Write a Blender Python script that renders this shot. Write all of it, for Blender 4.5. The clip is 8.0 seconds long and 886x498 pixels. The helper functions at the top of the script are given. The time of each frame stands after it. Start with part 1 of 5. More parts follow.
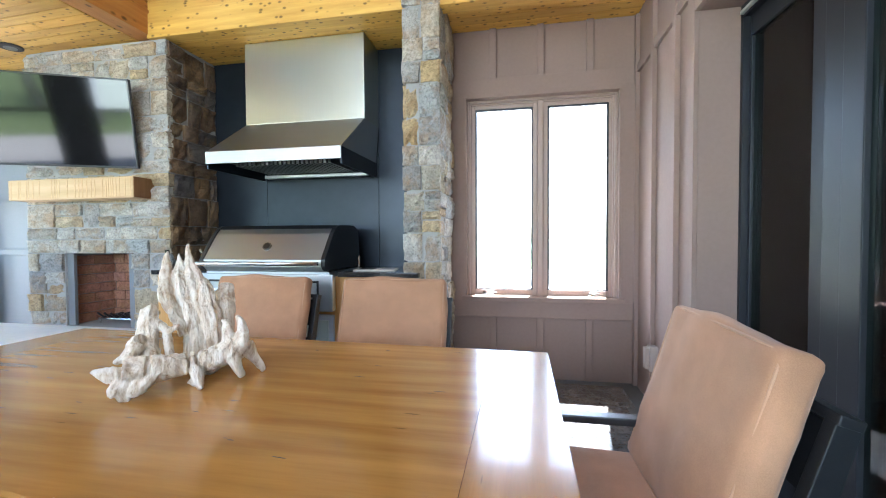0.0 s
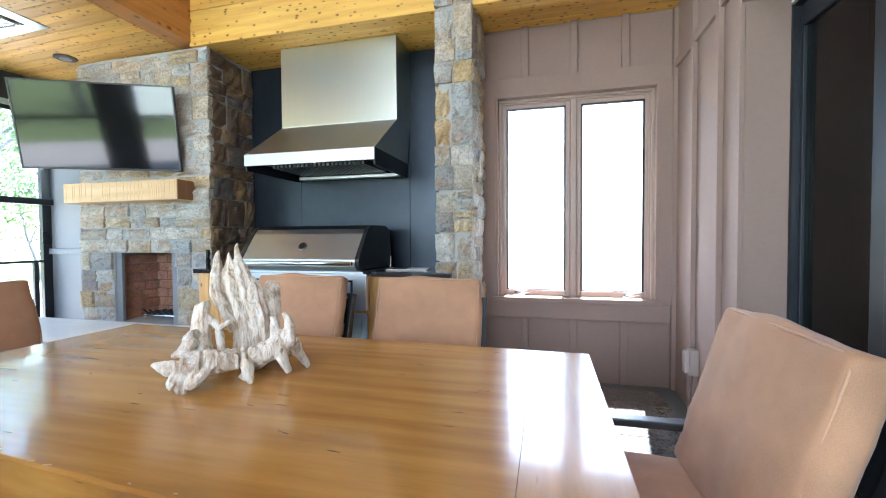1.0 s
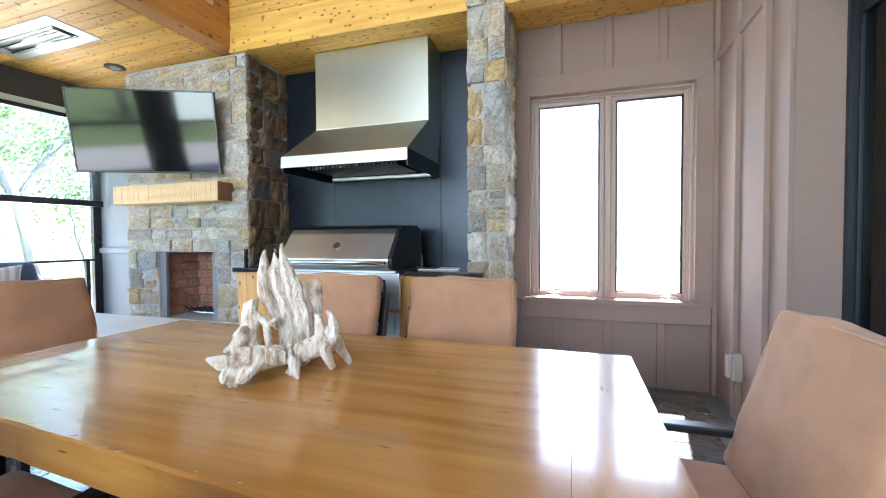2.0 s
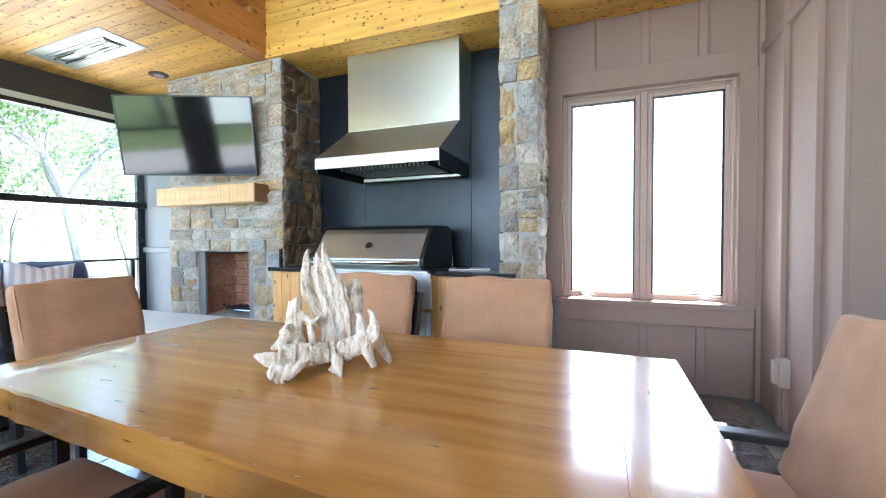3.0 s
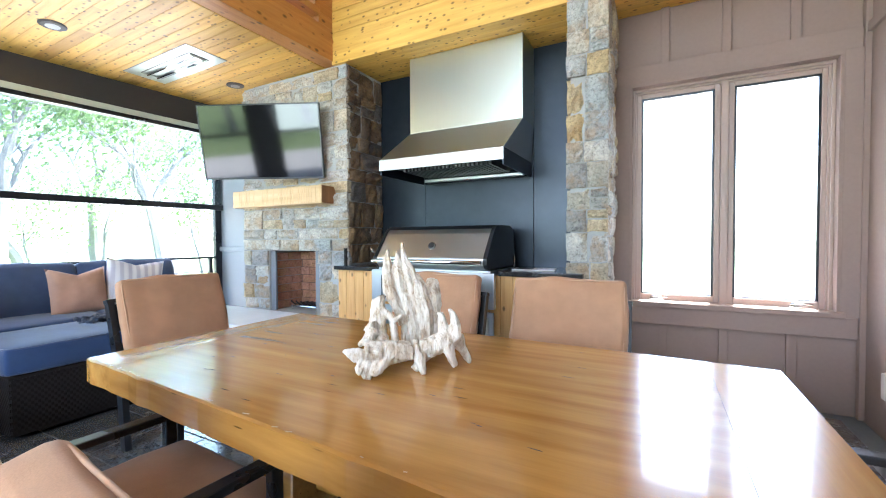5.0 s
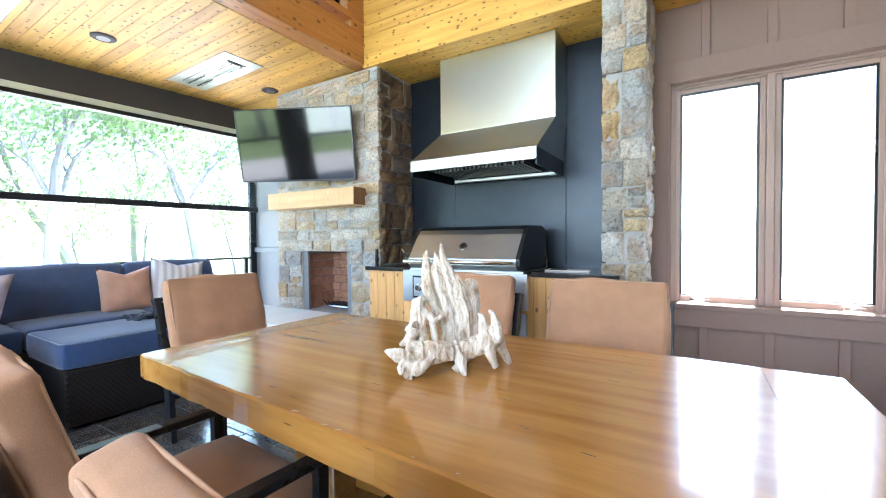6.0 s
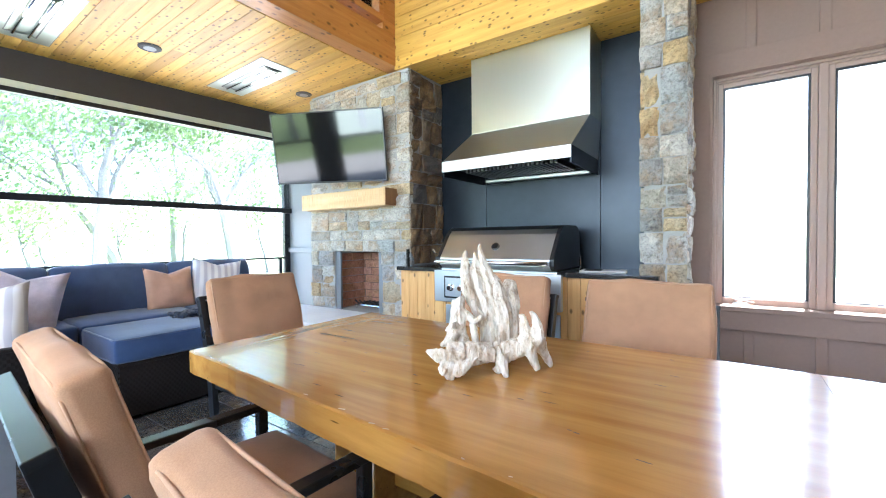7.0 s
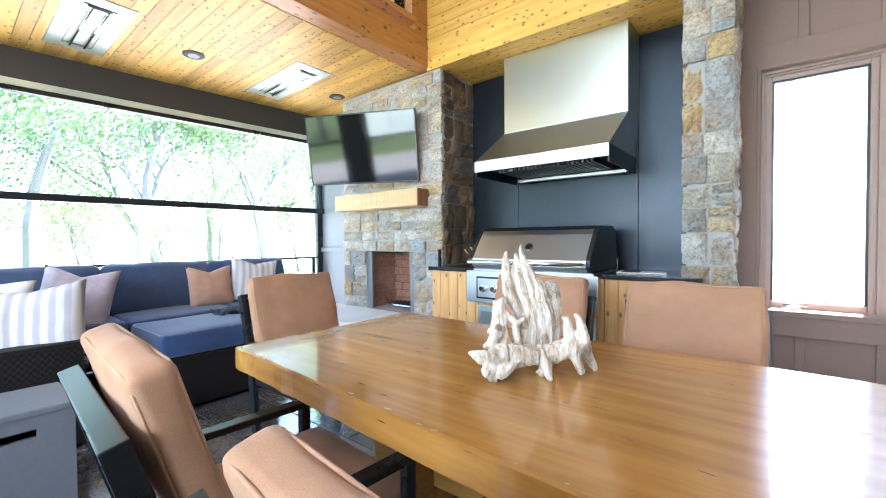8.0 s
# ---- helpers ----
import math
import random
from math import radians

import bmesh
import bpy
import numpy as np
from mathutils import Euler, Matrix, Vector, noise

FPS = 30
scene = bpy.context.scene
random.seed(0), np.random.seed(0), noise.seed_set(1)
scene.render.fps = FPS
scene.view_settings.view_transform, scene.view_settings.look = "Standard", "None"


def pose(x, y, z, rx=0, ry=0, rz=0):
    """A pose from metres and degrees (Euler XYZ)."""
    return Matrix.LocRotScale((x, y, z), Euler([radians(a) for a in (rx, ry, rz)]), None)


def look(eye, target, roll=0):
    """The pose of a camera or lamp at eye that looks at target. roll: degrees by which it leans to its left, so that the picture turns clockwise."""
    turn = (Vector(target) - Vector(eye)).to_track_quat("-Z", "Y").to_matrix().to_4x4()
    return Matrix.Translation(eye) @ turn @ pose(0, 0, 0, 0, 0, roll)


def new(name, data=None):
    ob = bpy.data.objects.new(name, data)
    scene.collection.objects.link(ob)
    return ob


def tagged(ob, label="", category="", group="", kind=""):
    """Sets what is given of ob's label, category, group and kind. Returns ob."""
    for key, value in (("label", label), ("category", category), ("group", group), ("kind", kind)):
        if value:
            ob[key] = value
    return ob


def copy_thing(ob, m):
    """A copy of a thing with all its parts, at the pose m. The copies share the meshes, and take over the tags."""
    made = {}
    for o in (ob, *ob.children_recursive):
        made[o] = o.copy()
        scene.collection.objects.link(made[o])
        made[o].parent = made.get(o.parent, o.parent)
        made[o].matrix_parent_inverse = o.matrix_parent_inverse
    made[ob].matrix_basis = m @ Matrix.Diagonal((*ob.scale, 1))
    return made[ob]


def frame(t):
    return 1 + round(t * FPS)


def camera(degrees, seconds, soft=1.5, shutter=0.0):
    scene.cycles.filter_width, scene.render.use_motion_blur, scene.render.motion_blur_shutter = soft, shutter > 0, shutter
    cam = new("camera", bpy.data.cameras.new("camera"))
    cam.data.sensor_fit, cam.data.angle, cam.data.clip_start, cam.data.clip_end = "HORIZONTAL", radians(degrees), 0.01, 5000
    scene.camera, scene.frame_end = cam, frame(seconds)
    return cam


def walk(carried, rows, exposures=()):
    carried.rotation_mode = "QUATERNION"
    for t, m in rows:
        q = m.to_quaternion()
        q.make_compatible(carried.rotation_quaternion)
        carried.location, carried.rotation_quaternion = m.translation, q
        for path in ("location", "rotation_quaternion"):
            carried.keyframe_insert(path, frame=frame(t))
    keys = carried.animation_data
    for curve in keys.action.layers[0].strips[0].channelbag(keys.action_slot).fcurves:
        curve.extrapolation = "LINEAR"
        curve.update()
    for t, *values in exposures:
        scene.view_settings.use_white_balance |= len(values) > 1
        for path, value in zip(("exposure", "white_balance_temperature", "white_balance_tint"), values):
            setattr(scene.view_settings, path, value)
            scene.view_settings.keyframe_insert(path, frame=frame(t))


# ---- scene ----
KELVIN, TINT = 5600, 9
cam = camera(94.4, 8.0, soft=1.1)
PATH = [
    (0, (0.586, 0.254, 1.189), (0.21, 2.218, 1.134), -0.3),
    (0.5, (0.559, 0.244, 1.188), (0.125, 2.196, 1.135), -0.3),
    (1, (0.531, 0.238, 1.186), (0.04, 2.176, 1.134), -0.3),
    (1.5, (0.506, 0.229, 1.186), (-0.044, 2.151, 1.134), -0.3),
    (3, (0.432, 0.2, 1.186), (-0.287, 2.066, 1.135), -0.3),
    (3.5, (0.405, 0.193, 1.183), (-0.369, 2.036, 1.134), -0.3),
    (4, (0.382, 0.182, 1.184), (-0.446, 2.002, 1.135), -0.4),
    (4.5, (0.354, 0.172, 1.185), (-0.526, 1.967, 1.135), -0.3),
    (6, (0.28, 0.139, 1.185), (-0.758, 1.848, 1.139), -0.4),
    (6.5, (0.256, 0.128, 1.186), (-0.833, 1.805, 1.141), -0.4),
    (7, (0.237, 0.115, 1.187), (-0.906, 1.756, 1.142), -0.5),
    (7.5, (0.215, 0.103, 1.188), (-0.979, 1.706, 1.144), -0.5),
    (8, (0.19, 0.088, 1.19), (-1.054, 1.653, 1.146), -0.4),
]
walk(cam, [(t, look(eye, target, roll)) for t, eye, target, roll in PATH], exposures=[(0, 3.80, KELVIN, TINT), (4, 3.97, KELVIN, TINT), (8, 4.12, KELVIN, TINT)])

# ---------------------------------------------------------------- world and light
world = bpy.data.worlds.new("world")
scene.world = world
world.use_nodes = True
wn = world.node_tree.nodes
sky = wn.new("ShaderNodeTexSky")
sky.sky_type = "NISHITA"
sky.sun_disc = False
sky.sun_elevation = radians(57)
sky.sun_rotation = radians(9)
sky.air_density, sky.dust_density, sky.ozone_density = 1.0, 2.5, 1.0
wn["Background"].inputs["Strength"].default_value = 0.15
world.node_tree.links.new(sky.outputs["Color"], wn["Background"].inputs["Color"])

sun_data = bpy.data.lights.new("sun", "SUN")
sun_data.energy, sun_data.angle, sun_data.color = 5.0, radians(0.6), (1.0, 0.95, 0.88)
sun = new("sun", sun_data)
sun.matrix_world = look((1.6, 10.0, 15.5), (0, 0, 0))

# added fill lamps for rear daylight: upper part of the openings, high rear window
for x0, x1, y, z0, z1, watts in ((-2.8, -0.2, -2.83, 1.5, 2.45, 8), (0.0, 1.3, -2.83, 1.5, 2.45, 2.5), (-2.25, 0.9, -2.33, 3.3, 4.15, 3.5)):
    fill_data = bpy.data.lights.new("rear_fill", "AREA")
    fill_data.shape, fill_data.size, fill_data.size_y = "RECTANGLE", x1 - x0, z1 - z0
    fill_data.energy, fill_data.color = watts, (0.93, 0.97, 1.0)
    new("rear_fill", fill_data).matrix_world = look(((x0 + x1) / 2, y, (z0 + z1) / 2), ((x0 + x1) / 2, 0, (z0 + z1) / 2))


# ---------------------------------------------------------------- materials


def material(name, rough=0.6, metal=0.0, color=(0.5, 0.5, 0.5), coat=0.0, spec=0.5):
    m = bpy.data.materials.new(name)
    m.use_nodes = True
    b = m.node_tree.nodes["Principled BSDF"]
    b.inputs["Base Color"].default_value = (*color, 1)
    b.inputs["Roughness"].default_value = rough
    b.inputs["Metallic"].default_value = metal
    b.inputs["Coat Weight"].default_value = coat
    b.inputs["Specular IOR Level"].default_value = spec
    return m, m.node_tree, b


def node(nt, kind, **sets):
    n = nt.nodes.new(kind)
    for k, v in sets.items():
        n.inputs[k.replace("_", " ")].default_value = v
    return n


def coords(nt, scale=(1, 1, 1), rot=(0, 0, 0), kind="Object"):
    c = nt.nodes.new("ShaderNodeTexCoord")
    mp = nt.nodes.new("ShaderNodeMapping")
    mp.inputs["Scale"].default_value = scale
    mp.inputs["Rotation"].default_value = rot
    nt.links.new(c.outputs[kind], mp.inputs["Vector"])
    return mp.outputs["Vector"]


def ramp(nt, fac, stops):
    r = nt.nodes.new("ShaderNodeValToRGB")
    while len(r.color_ramp.elements) < len(stops):
        r.color_ramp.elements.new(0.5)
    for e, (p, c) in zip(r.color_ramp.elements, stops):
        e.position, e.color = p, (*c, 1)
    nt.links.new(fac, r.inputs["Fac"])
    return r.outputs["Color"]


def noise_tex(nt, vec, scale, detail=4, rough=0.55):
    n = node(nt, "ShaderNodeTexNoise", Scale=scale, Detail=detail, Roughness=rough)
    nt.links.new(vec, n.inputs["Vector"])
    return n.outputs["Fac"]


def mix(nt, fac, a, b, mode="MIX"):
    n = nt.nodes.new("ShaderNodeMix")
    n.data_type, n.blend_type = "RGBA", mode
    for sock, v in ((n.inputs[0], fac), (n.inputs[6], a), (n.inputs[7], b)):
        if isinstance(v, (int, float)):
            sock.default_value = v
        elif isinstance(v, tuple):
            sock.default_value = (*v, 1)
        else:
            nt.links.new(v, sock)
    return n.outputs[2]


def bump(nt, b, height, strength=0.3, dist=0.01):
    n = node(nt, "ShaderNodeBump", Strength=strength, Distance=dist)
    nt.links.new(height, n.inputs["Height"])
    nt.links.new(n.outputs["Normal"], b.inputs["Normal"])


def math_node(nt, op, a, b=0.5):
    n = nt.nodes.new("ShaderNodeMath")
    n.operation = op
    for sock, v in ((n.inputs[0], a), (n.inputs[1], b)):
        if isinstance(v, (int, float)):
            sock.default_value = v
        else:
            nt.links.new(v, sock)
    return n.outputs[0]


def rand_out(nt, island=False):
    if island:
        return nt.nodes.new("ShaderNodeNewGeometry").outputs["Random Per Island"]
    return nt.nodes.new("ShaderNodeObjectInfo").outputs["Random"]


def wood(name, dark, light, rough, grain_axis, coat=0.0, knots=True, island=True, scale=1.0, knot_amount=0.14, bumpy=0.15, knot_size=(15.0, 8.5)):
    """Boards with grain along one axis, a tone of their own each, and dark knots."""
    m, nt, b = material(name, rough, coat=coat)
    stretch = [14 * scale] * 3
    stretch[grain_axis] = 1.1 * scale
    v = coords(nt, tuple(stretch))
    r = rand_out(nt, island)
    off = nt.nodes.new("ShaderNodeVectorMath")
    off.operation = "ADD"
    comb = nt.nodes.new("ShaderNodeCombineXYZ")
    for i in range(3):
        nt.links.new(math_node(nt, "MULTIPLY", r, 37.0 + 11 * i), comb.inputs[i])
    nt.links.new(v, off.inputs[0])
    nt.links.new(comb.outputs[0], off.inputs[1])
    v = off.outputs[0]
    g = noise_tex(nt, v, 1.6, 6, 0.6)
    mid = tuple((a + c) / 2 for a, c in zip(dark, light))
    col = ramp(nt, g, [(0.25, dark), (0.5, mid), (0.75, light)])
    tone = ramp(nt, r, [(0.0, (0.72, 0.68, 0.62)), (0.5, (1, 1, 1)), (1.0, (1.18, 1.14, 1.05))])
    col = mix(nt, 1.0, col, tone, "MULTIPLY")
    if knots:
        ks = [knot_size[0]] * 3
        ks[grain_axis] = knot_size[1]
        kv = coords(nt, tuple(ks))
        off2 = nt.nodes.new("ShaderNodeVectorMath")
        off2.operation = "ADD"
        nt.links.new(kv, off2.inputs[0])
        nt.links.new(comb.outputs[0], off2.inputs[1])
        vo = node(nt, "ShaderNodeTexVoronoi", Scale=1.0, Randomness=1.0)
        nt.links.new(off2.outputs[0], vo.inputs["Vector"])
        k = ramp(nt, vo.outputs["Distance"], [(0.0, (1, 1, 1)), (knot_amount, (0.75, 0.75, 0.75)), (knot_amount * 1.9, (0, 0, 0))])
        col = mix(nt, k, col, tuple(c * 0.22 for c in dark))
    nt.links.new(col, b.inputs["Base Color"])
    bump(nt, b, g, bumpy, 0.004)
    return m


def fabric(name, color, scale=420, vary=0.25, rough=0.95, sheen=0.15):
    m, nt, b = material(name, rough, spec=0.15)
    v = coords(nt)
    big = noise_tex(nt, v, 5, 3)
    fine = noise_tex(nt, v, scale, 2, 0.7)
    lo, hi = tuple(c * (1 - vary) for c in color), tuple(min(1, c * (1 + vary)) for c in color)
    col = mix(nt, 0.35, ramp(nt, big, [(0.3, lo), (0.7, hi)]), ramp(nt, fine, [(0.35, lo), (0.65, hi)]))
    nt.links.new(col, b.inputs["Base Color"])
    b.inputs["Sheen Weight"].default_value = sheen
    bump(nt, b, mix(nt, 0.45, fine, noise_tex(nt, v, 16, 3)), 0.15, 0.003)
    return m


def painted(name, color, rough=0.5, vary=0.08, grain=60, metal=0.0, spec=0.5):
    m, nt, b = material(name, rough, metal, spec=spec)
    v = coords(nt)
    a = noise_tex(nt, v, 2.3, 4)
    f = noise_tex(nt, v, grain, 4)
    lo, hi = tuple(c * (1 - vary) for c in color), tuple(min(1, c * (1 + vary)) for c in color)
    nt.links.new(mix(nt, 0.4, ramp(nt, a, [(0.3, lo), (0.7, hi)]), ramp(nt, f, [(0.3, lo), (0.7, hi)])), b.inputs["Base Color"])
    rr = ramp(nt, a, [(0.3, (rough * 0.85,) * 3), (0.7, (min(1, rough * 1.15),) * 3)])
    nt.links.new(rr, b.inputs["Roughness"])
    bump(nt, b, f, 0.12, 0.002)
    return m


def brushed(name, color, rough, axis):
    m, nt, b = material(name, rough, 1.0)
    st = [220.0] * 3
    st[axis] = 0.8
    f = noise_tex(nt, coords(nt, tuple(st)), 2.0, 2)
    big = noise_tex(nt, coords(nt), 3.0, 3)
    nt.links.new(ramp(nt, f, [(0.3, tuple(c * 0.96 for c in color)), (0.7, color)]), b.inputs["Base Color"])
    nt.links.new(ramp(nt, big, [(0.3, (rough * 0.97,) * 3), (0.7, (rough * 1.03,) * 3)]), b.inputs["Roughness"])
    return m


def stone_mat(name, stops, rough=0.85, relief=1.0, rusty=0.55):
    m, nt, b = material(name, rough, spec=0.3)
    r = rand_out(nt)
    v = coords(nt)
    off = nt.nodes.new("ShaderNodeVectorMath")
    off.operation = "ADD"
    comb = nt.nodes.new("ShaderNodeCombineXYZ")
    nt.links.new(math_node(nt, "MULTIPLY", r, 53.0), comb.inputs[0])
    nt.links.new(math_node(nt, "MULTIPLY", r, 91.0), comb.inputs[2])
    nt.links.new(v, off.inputs[0])
    nt.links.new(comb.outputs[0], off.inputs[1])
    v = off.outputs[0]
    base = ramp(nt, r, stops)
    n1 = noise_tex(nt, v, 9, 6, 0.65)
    n2 = noise_tex(nt, v, 55, 6, 0.75)
    col = mix(nt, 1.0, base, ramp(nt, n1, [(0.3, (0.68, 0.66, 0.64)), (0.55, (1, 1, 1)), (0.75, (1.2, 1.16, 1.1))]), "MULTIPLY")
    rust = ramp(nt, noise_tex(nt, v, 5, 5, 0.7), [(0.48, (0, 0, 0)), (0.62, (rusty,) * 3)])
    col = mix(nt, rust, col, (0.36, 0.22, 0.10))
    col = mix(nt, 1.0, col, ramp(nt, n2, [(0.32, (0.46, 0.45, 0.44)), (0.48, (0.98, 0.98, 0.98)), (0.64, (1.24, 1.23, 1.21))]), "MULTIPLY")
    nt.links.new(col, b.inputs["Base Color"])
    bump(nt, b, mix(nt, 0.5, n1, n2), relief, 0.036 if relief > 0.5 else 0.003)
    return m


STONES = [(0.0, (0.33, 0.34, 0.345)), (0.14, (0.56, 0.53, 0.47)), (0.28, (0.40, 0.42, 0.42)), (0.40, (0.54, 0.43, 0.27)), (0.52, (0.27, 0.265, 0.26)),
          (0.64, (0.57, 0.55, 0.51)), (0.76, (0.50, 0.37, 0.19)), (0.88, (0.38, 0.39, 0.39)), (1.0, (0.55, 0.47, 0.35))]
M_STONE = stone_mat("fieldstone", STONES)
# browner stones for the chimney's east face, with its shade darkened into the colour
M_STONE_SHADED = stone_mat("shaded_brown_fieldstone", [(0.0, (0.11, 0.075, 0.05)), (0.25, (0.19, 0.115, 0.06)), (0.45, (0.075, 0.065, 0.06)), (0.6, (0.15, 0.13, 0.12)), (0.8, (0.20, 0.12, 0.055)), (1.0, (0.09, 0.075, 0.065))], 0.38)
M_MORTAR = painted("mortar", (0.37, 0.365, 0.35), 0.95, 0.15, 90)
M_CEDAR_X = wood("cedar_ceiling_boards", (0.46, 0.24, 0.036), (0.68, 0.42, 0.088), 0.5, 0, knot_size=(22.0, 13.0))
# boards of the well's west and east sides, in a darker, redder tone
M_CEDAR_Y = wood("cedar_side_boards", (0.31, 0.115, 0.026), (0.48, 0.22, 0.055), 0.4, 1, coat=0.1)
M_CABINET = wood("knotty_cedar_cabinet", (0.50, 0.25, 0.07), (0.74, 0.45, 0.17), 0.5, 2, knot_amount=0.11)
M_TABLE = wood("honey_varnished_pine", (0.285, 0.128, 0.026), (0.50, 0.262, 0.064), 0.20, 0, coat=0.3, scale=0.8, knot_amount=0.048, bumpy=0.04, knot_size=(30.0, 3.4))
M_TABLE_END = wood("honey_varnished_pine_end", (0.285, 0.128, 0.026), (0.50, 0.262, 0.064), 0.20, 1, coat=0.3, scale=0.8, knot_amount=0.048, bumpy=0.04, knot_size=(30.0, 3.4))
M_MANTEL = wood("sawn_timber_mantel", (0.44, 0.30, 0.16), (0.60, 0.44, 0.26), 0.75, 0, knots=False, island=False)
M_MANTEL_END = wood("mantel_end_grain", (0.20, 0.09, 0.035), (0.30, 0.15, 0.06), 0.75, 2, knots=False, island=False)
M_SIDING = painted("taupe_siding", (0.262, 0.184, 0.150), 0.78, 0.07, 40, spec=0.25)
M_WINFRAME = painted("beige_window_frame", (0.33, 0.236, 0.192), 0.45, 0.05, 50)
M_HEADER = painted("brown_header", (0.042, 0.034, 0.031), 0.7, 0.1)
M_GREYPOST = painted("grey_post_paint", (0.19, 0.197, 0.21), 0.5, 0.06)
M_BLACK = painted("black_powder_coat", (0.011, 0.012, 0.014), 0.30, 0.15, 200)
M_DOOR = painted("charcoal_door_frame", (0.017, 0.018, 0.022), 0.40, 0.1, 100, spec=0.3)
M_TRACK = painted("pale_aluminium_track", (0.60, 0.66, 0.60), 0.35, 0.05, metal=0.3)
M_PANEL = painted("blackened_steel_panel", (0.022, 0.028, 0.037), 0.34, 0.2, 12, metal=0.6)
M_STEEL_Z = brushed("brushed_steel_upright", (0.56, 0.585, 0.505), 0.30, 2)
M_STEEL_X = brushed("brushed_steel_long", (0.56, 0.575, 0.58), 0.36, 0)
M_BAFFLE = material("dull_filter_steel", 0.4, 1.0, (0.22, 0.215, 0.21))[0]
M_CHROME = material("chrome", 0.12, 1.0, (0.75, 0.75, 0.75))[0]
M_GRANITE, _nt, _b = material("polished_black_granite", 0.12)
_n = noise_tex(_nt, coords(_nt), 260, 3, 0.8)
_nt.links.new(ramp(_nt, _n, [(0.45, (0.012, 0.012, 0.013)), (0.62, (0.05, 0.045, 0.04)), (0.72, (0.22, 0.2, 0.17))]), _b.inputs["Base Color"])
M_TAN = fabric("tan_cushion_cloth", (0.39, 0.215, 0.123))
M_TANSEAT = fabric("tan_seat_cloth", (0.36, 0.20, 0.118))
M_PIPING = fabric("tan_piping", (0.46, 0.275, 0.17))
M_NAVY = fabric("navy_sofa_cloth", (0.052, 0.080, 0.160), sheen=0.6)
M_NAVYSEAT = fabric("blue_seat_cloth", (0.036, 0.062, 0.145), sheen=0.3)
M_PILLOW_TAN = fabric("tan_pillow_cloth", (0.47, 0.29, 0.21))
M_PILLOW_MAUVE = fabric("mauve_print_pillow", (0.40, 0.36, 0.42), vary=0.5)
M_PILLOW_WHITE = fabric("white_pillow_cloth", (0.72, 0.70, 0.70), vary=0.08)
M_BLANKET = fabric("navy_knit_throw", (0.05, 0.06, 0.09), scale=90, vary=0.6)
M_STRIPE, _nt, _b = material("striped_pillow_cloth", 0.95, spec=0.15)
_w = node(_nt, "ShaderNodeTexWave", Scale=5.0, Distortion=0.0, Detail=1.0)
_nt.links.new(coords(_nt), _w.inputs["Vector"])
_nt.links.new(ramp(_nt, _w.outputs["Fac"], [(0.0, (0.46, 0.45, 0.50)), (0.38, (0.50, 0.48, 0.53)), (0.52, (0.63, 0.62, 0.64)), (1.0, (0.68, 0.66, 0.67))]), _b.inputs["Base Color"])
bump(_nt, _b, noise_tex(_nt, coords(_nt), 300, 2), 0.2, 0.002)
M_WICKER = painted("dark_resin_wicker", (0.017, 0.013, 0.012), 0.7, 0.3, 80, spec=0.25)
M_CONCRETE = painted("grey_cast_concrete", (0.16, 0.17, 0.19), 0.75, 0.12, 30)
M_HEARTH = painted("pale_limestone_slab", (0.78, 0.78, 0.78), 0.6, 0.08, 40)
M_BRICK = stone_mat("firebrick", [(0.0, (0.42, 0.20, 0.13)), (0.5, (0.50, 0.26, 0.17)), (1.0, (0.46, 0.24, 0.18))])
M_BRICKJOINT = painted("brick_joint", (0.16, 0.10, 0.08), 0.95, 0.2)
M_SLATE = stone_mat("slate_tile", [(0.0, (0.075, 0.082, 0.095)), (0.3, (0.12, 0.12, 0.125)), (0.55, (0.09, 0.10, 0.115)), (0.8, (0.14, 0.12, 0.105)), (1.0, (0.08, 0.088, 0.10))], 0.11, 0.2, 0.2)
M_SLATE.node_tree.nodes["Principled BSDF"].inputs["Coat Weight"].default_value = 0.8
M_SLATE.node_tree.nodes["Principled BSDF"].inputs["Coat Roughness"].default_value = 0.10
M_GROUT = painted("floor_grout", (0.13, 0.125, 0.12), 0.9, 0.15)
M_DRIFT, _nt, _b = material("bleached_driftwood", 0.8, spec=0.25)
_v = coords(_nt, (38, 38, 13))
_g = noise_tex(_nt, _v, 1.5, 6, 0.65)
_h = noise_tex(_nt, coords(_nt), 14, 4)
_c = ramp(_nt, _g, [(0.28, (0.26, 0.165, 0.095)), (0.41, (0.58, 0.47, 0.35)), (0.58, (0.78, 0.71, 0.61))])
_c = mix(_nt, ramp(_nt, _h, [(0.60, (0, 0, 0)), (0.74, (0.8, 0.8, 0.8))]), _c, (0.26, 0.17, 0.10))
_nt.links.new(_c, _b.inputs["Base Color"])
bump(_nt, _b, _g, 0.9, 0.014)
M_SCREEN_TV = material("television_glass", 0.07, 0.0, (0.006, 0.006, 0.007), coat=0.12, spec=0.4)[0]
M_WHITE = painted("white_plastic", (0.62, 0.58, 0.54), 0.45, 0.04)
M_LAMP_GLASS, _nt, _b = material("heater_reflector", 0.30, 1.0, (0.50, 0.54, 0.48))
M_OUTLET = painted("beige_plastic", (0.37, 0.31, 0.27), 0.45, 0.04)
M_DARK = painted("dark_interior_paint", (0.03, 0.028, 0.027), 0.7, 0.1)
M_PALEWALL = painted("pale_room_paint", (0.62, 0.64, 0.60), 0.7, 0.04)
M_GROUND = painted("sunlit_lawn", (0.15, 0.20, 0.075), 0.95, 0.3, 3)
M_PATIO = painted("pale_patio_stone", (0.48, 0.46, 0.43), 0.85, 0.12, 10)
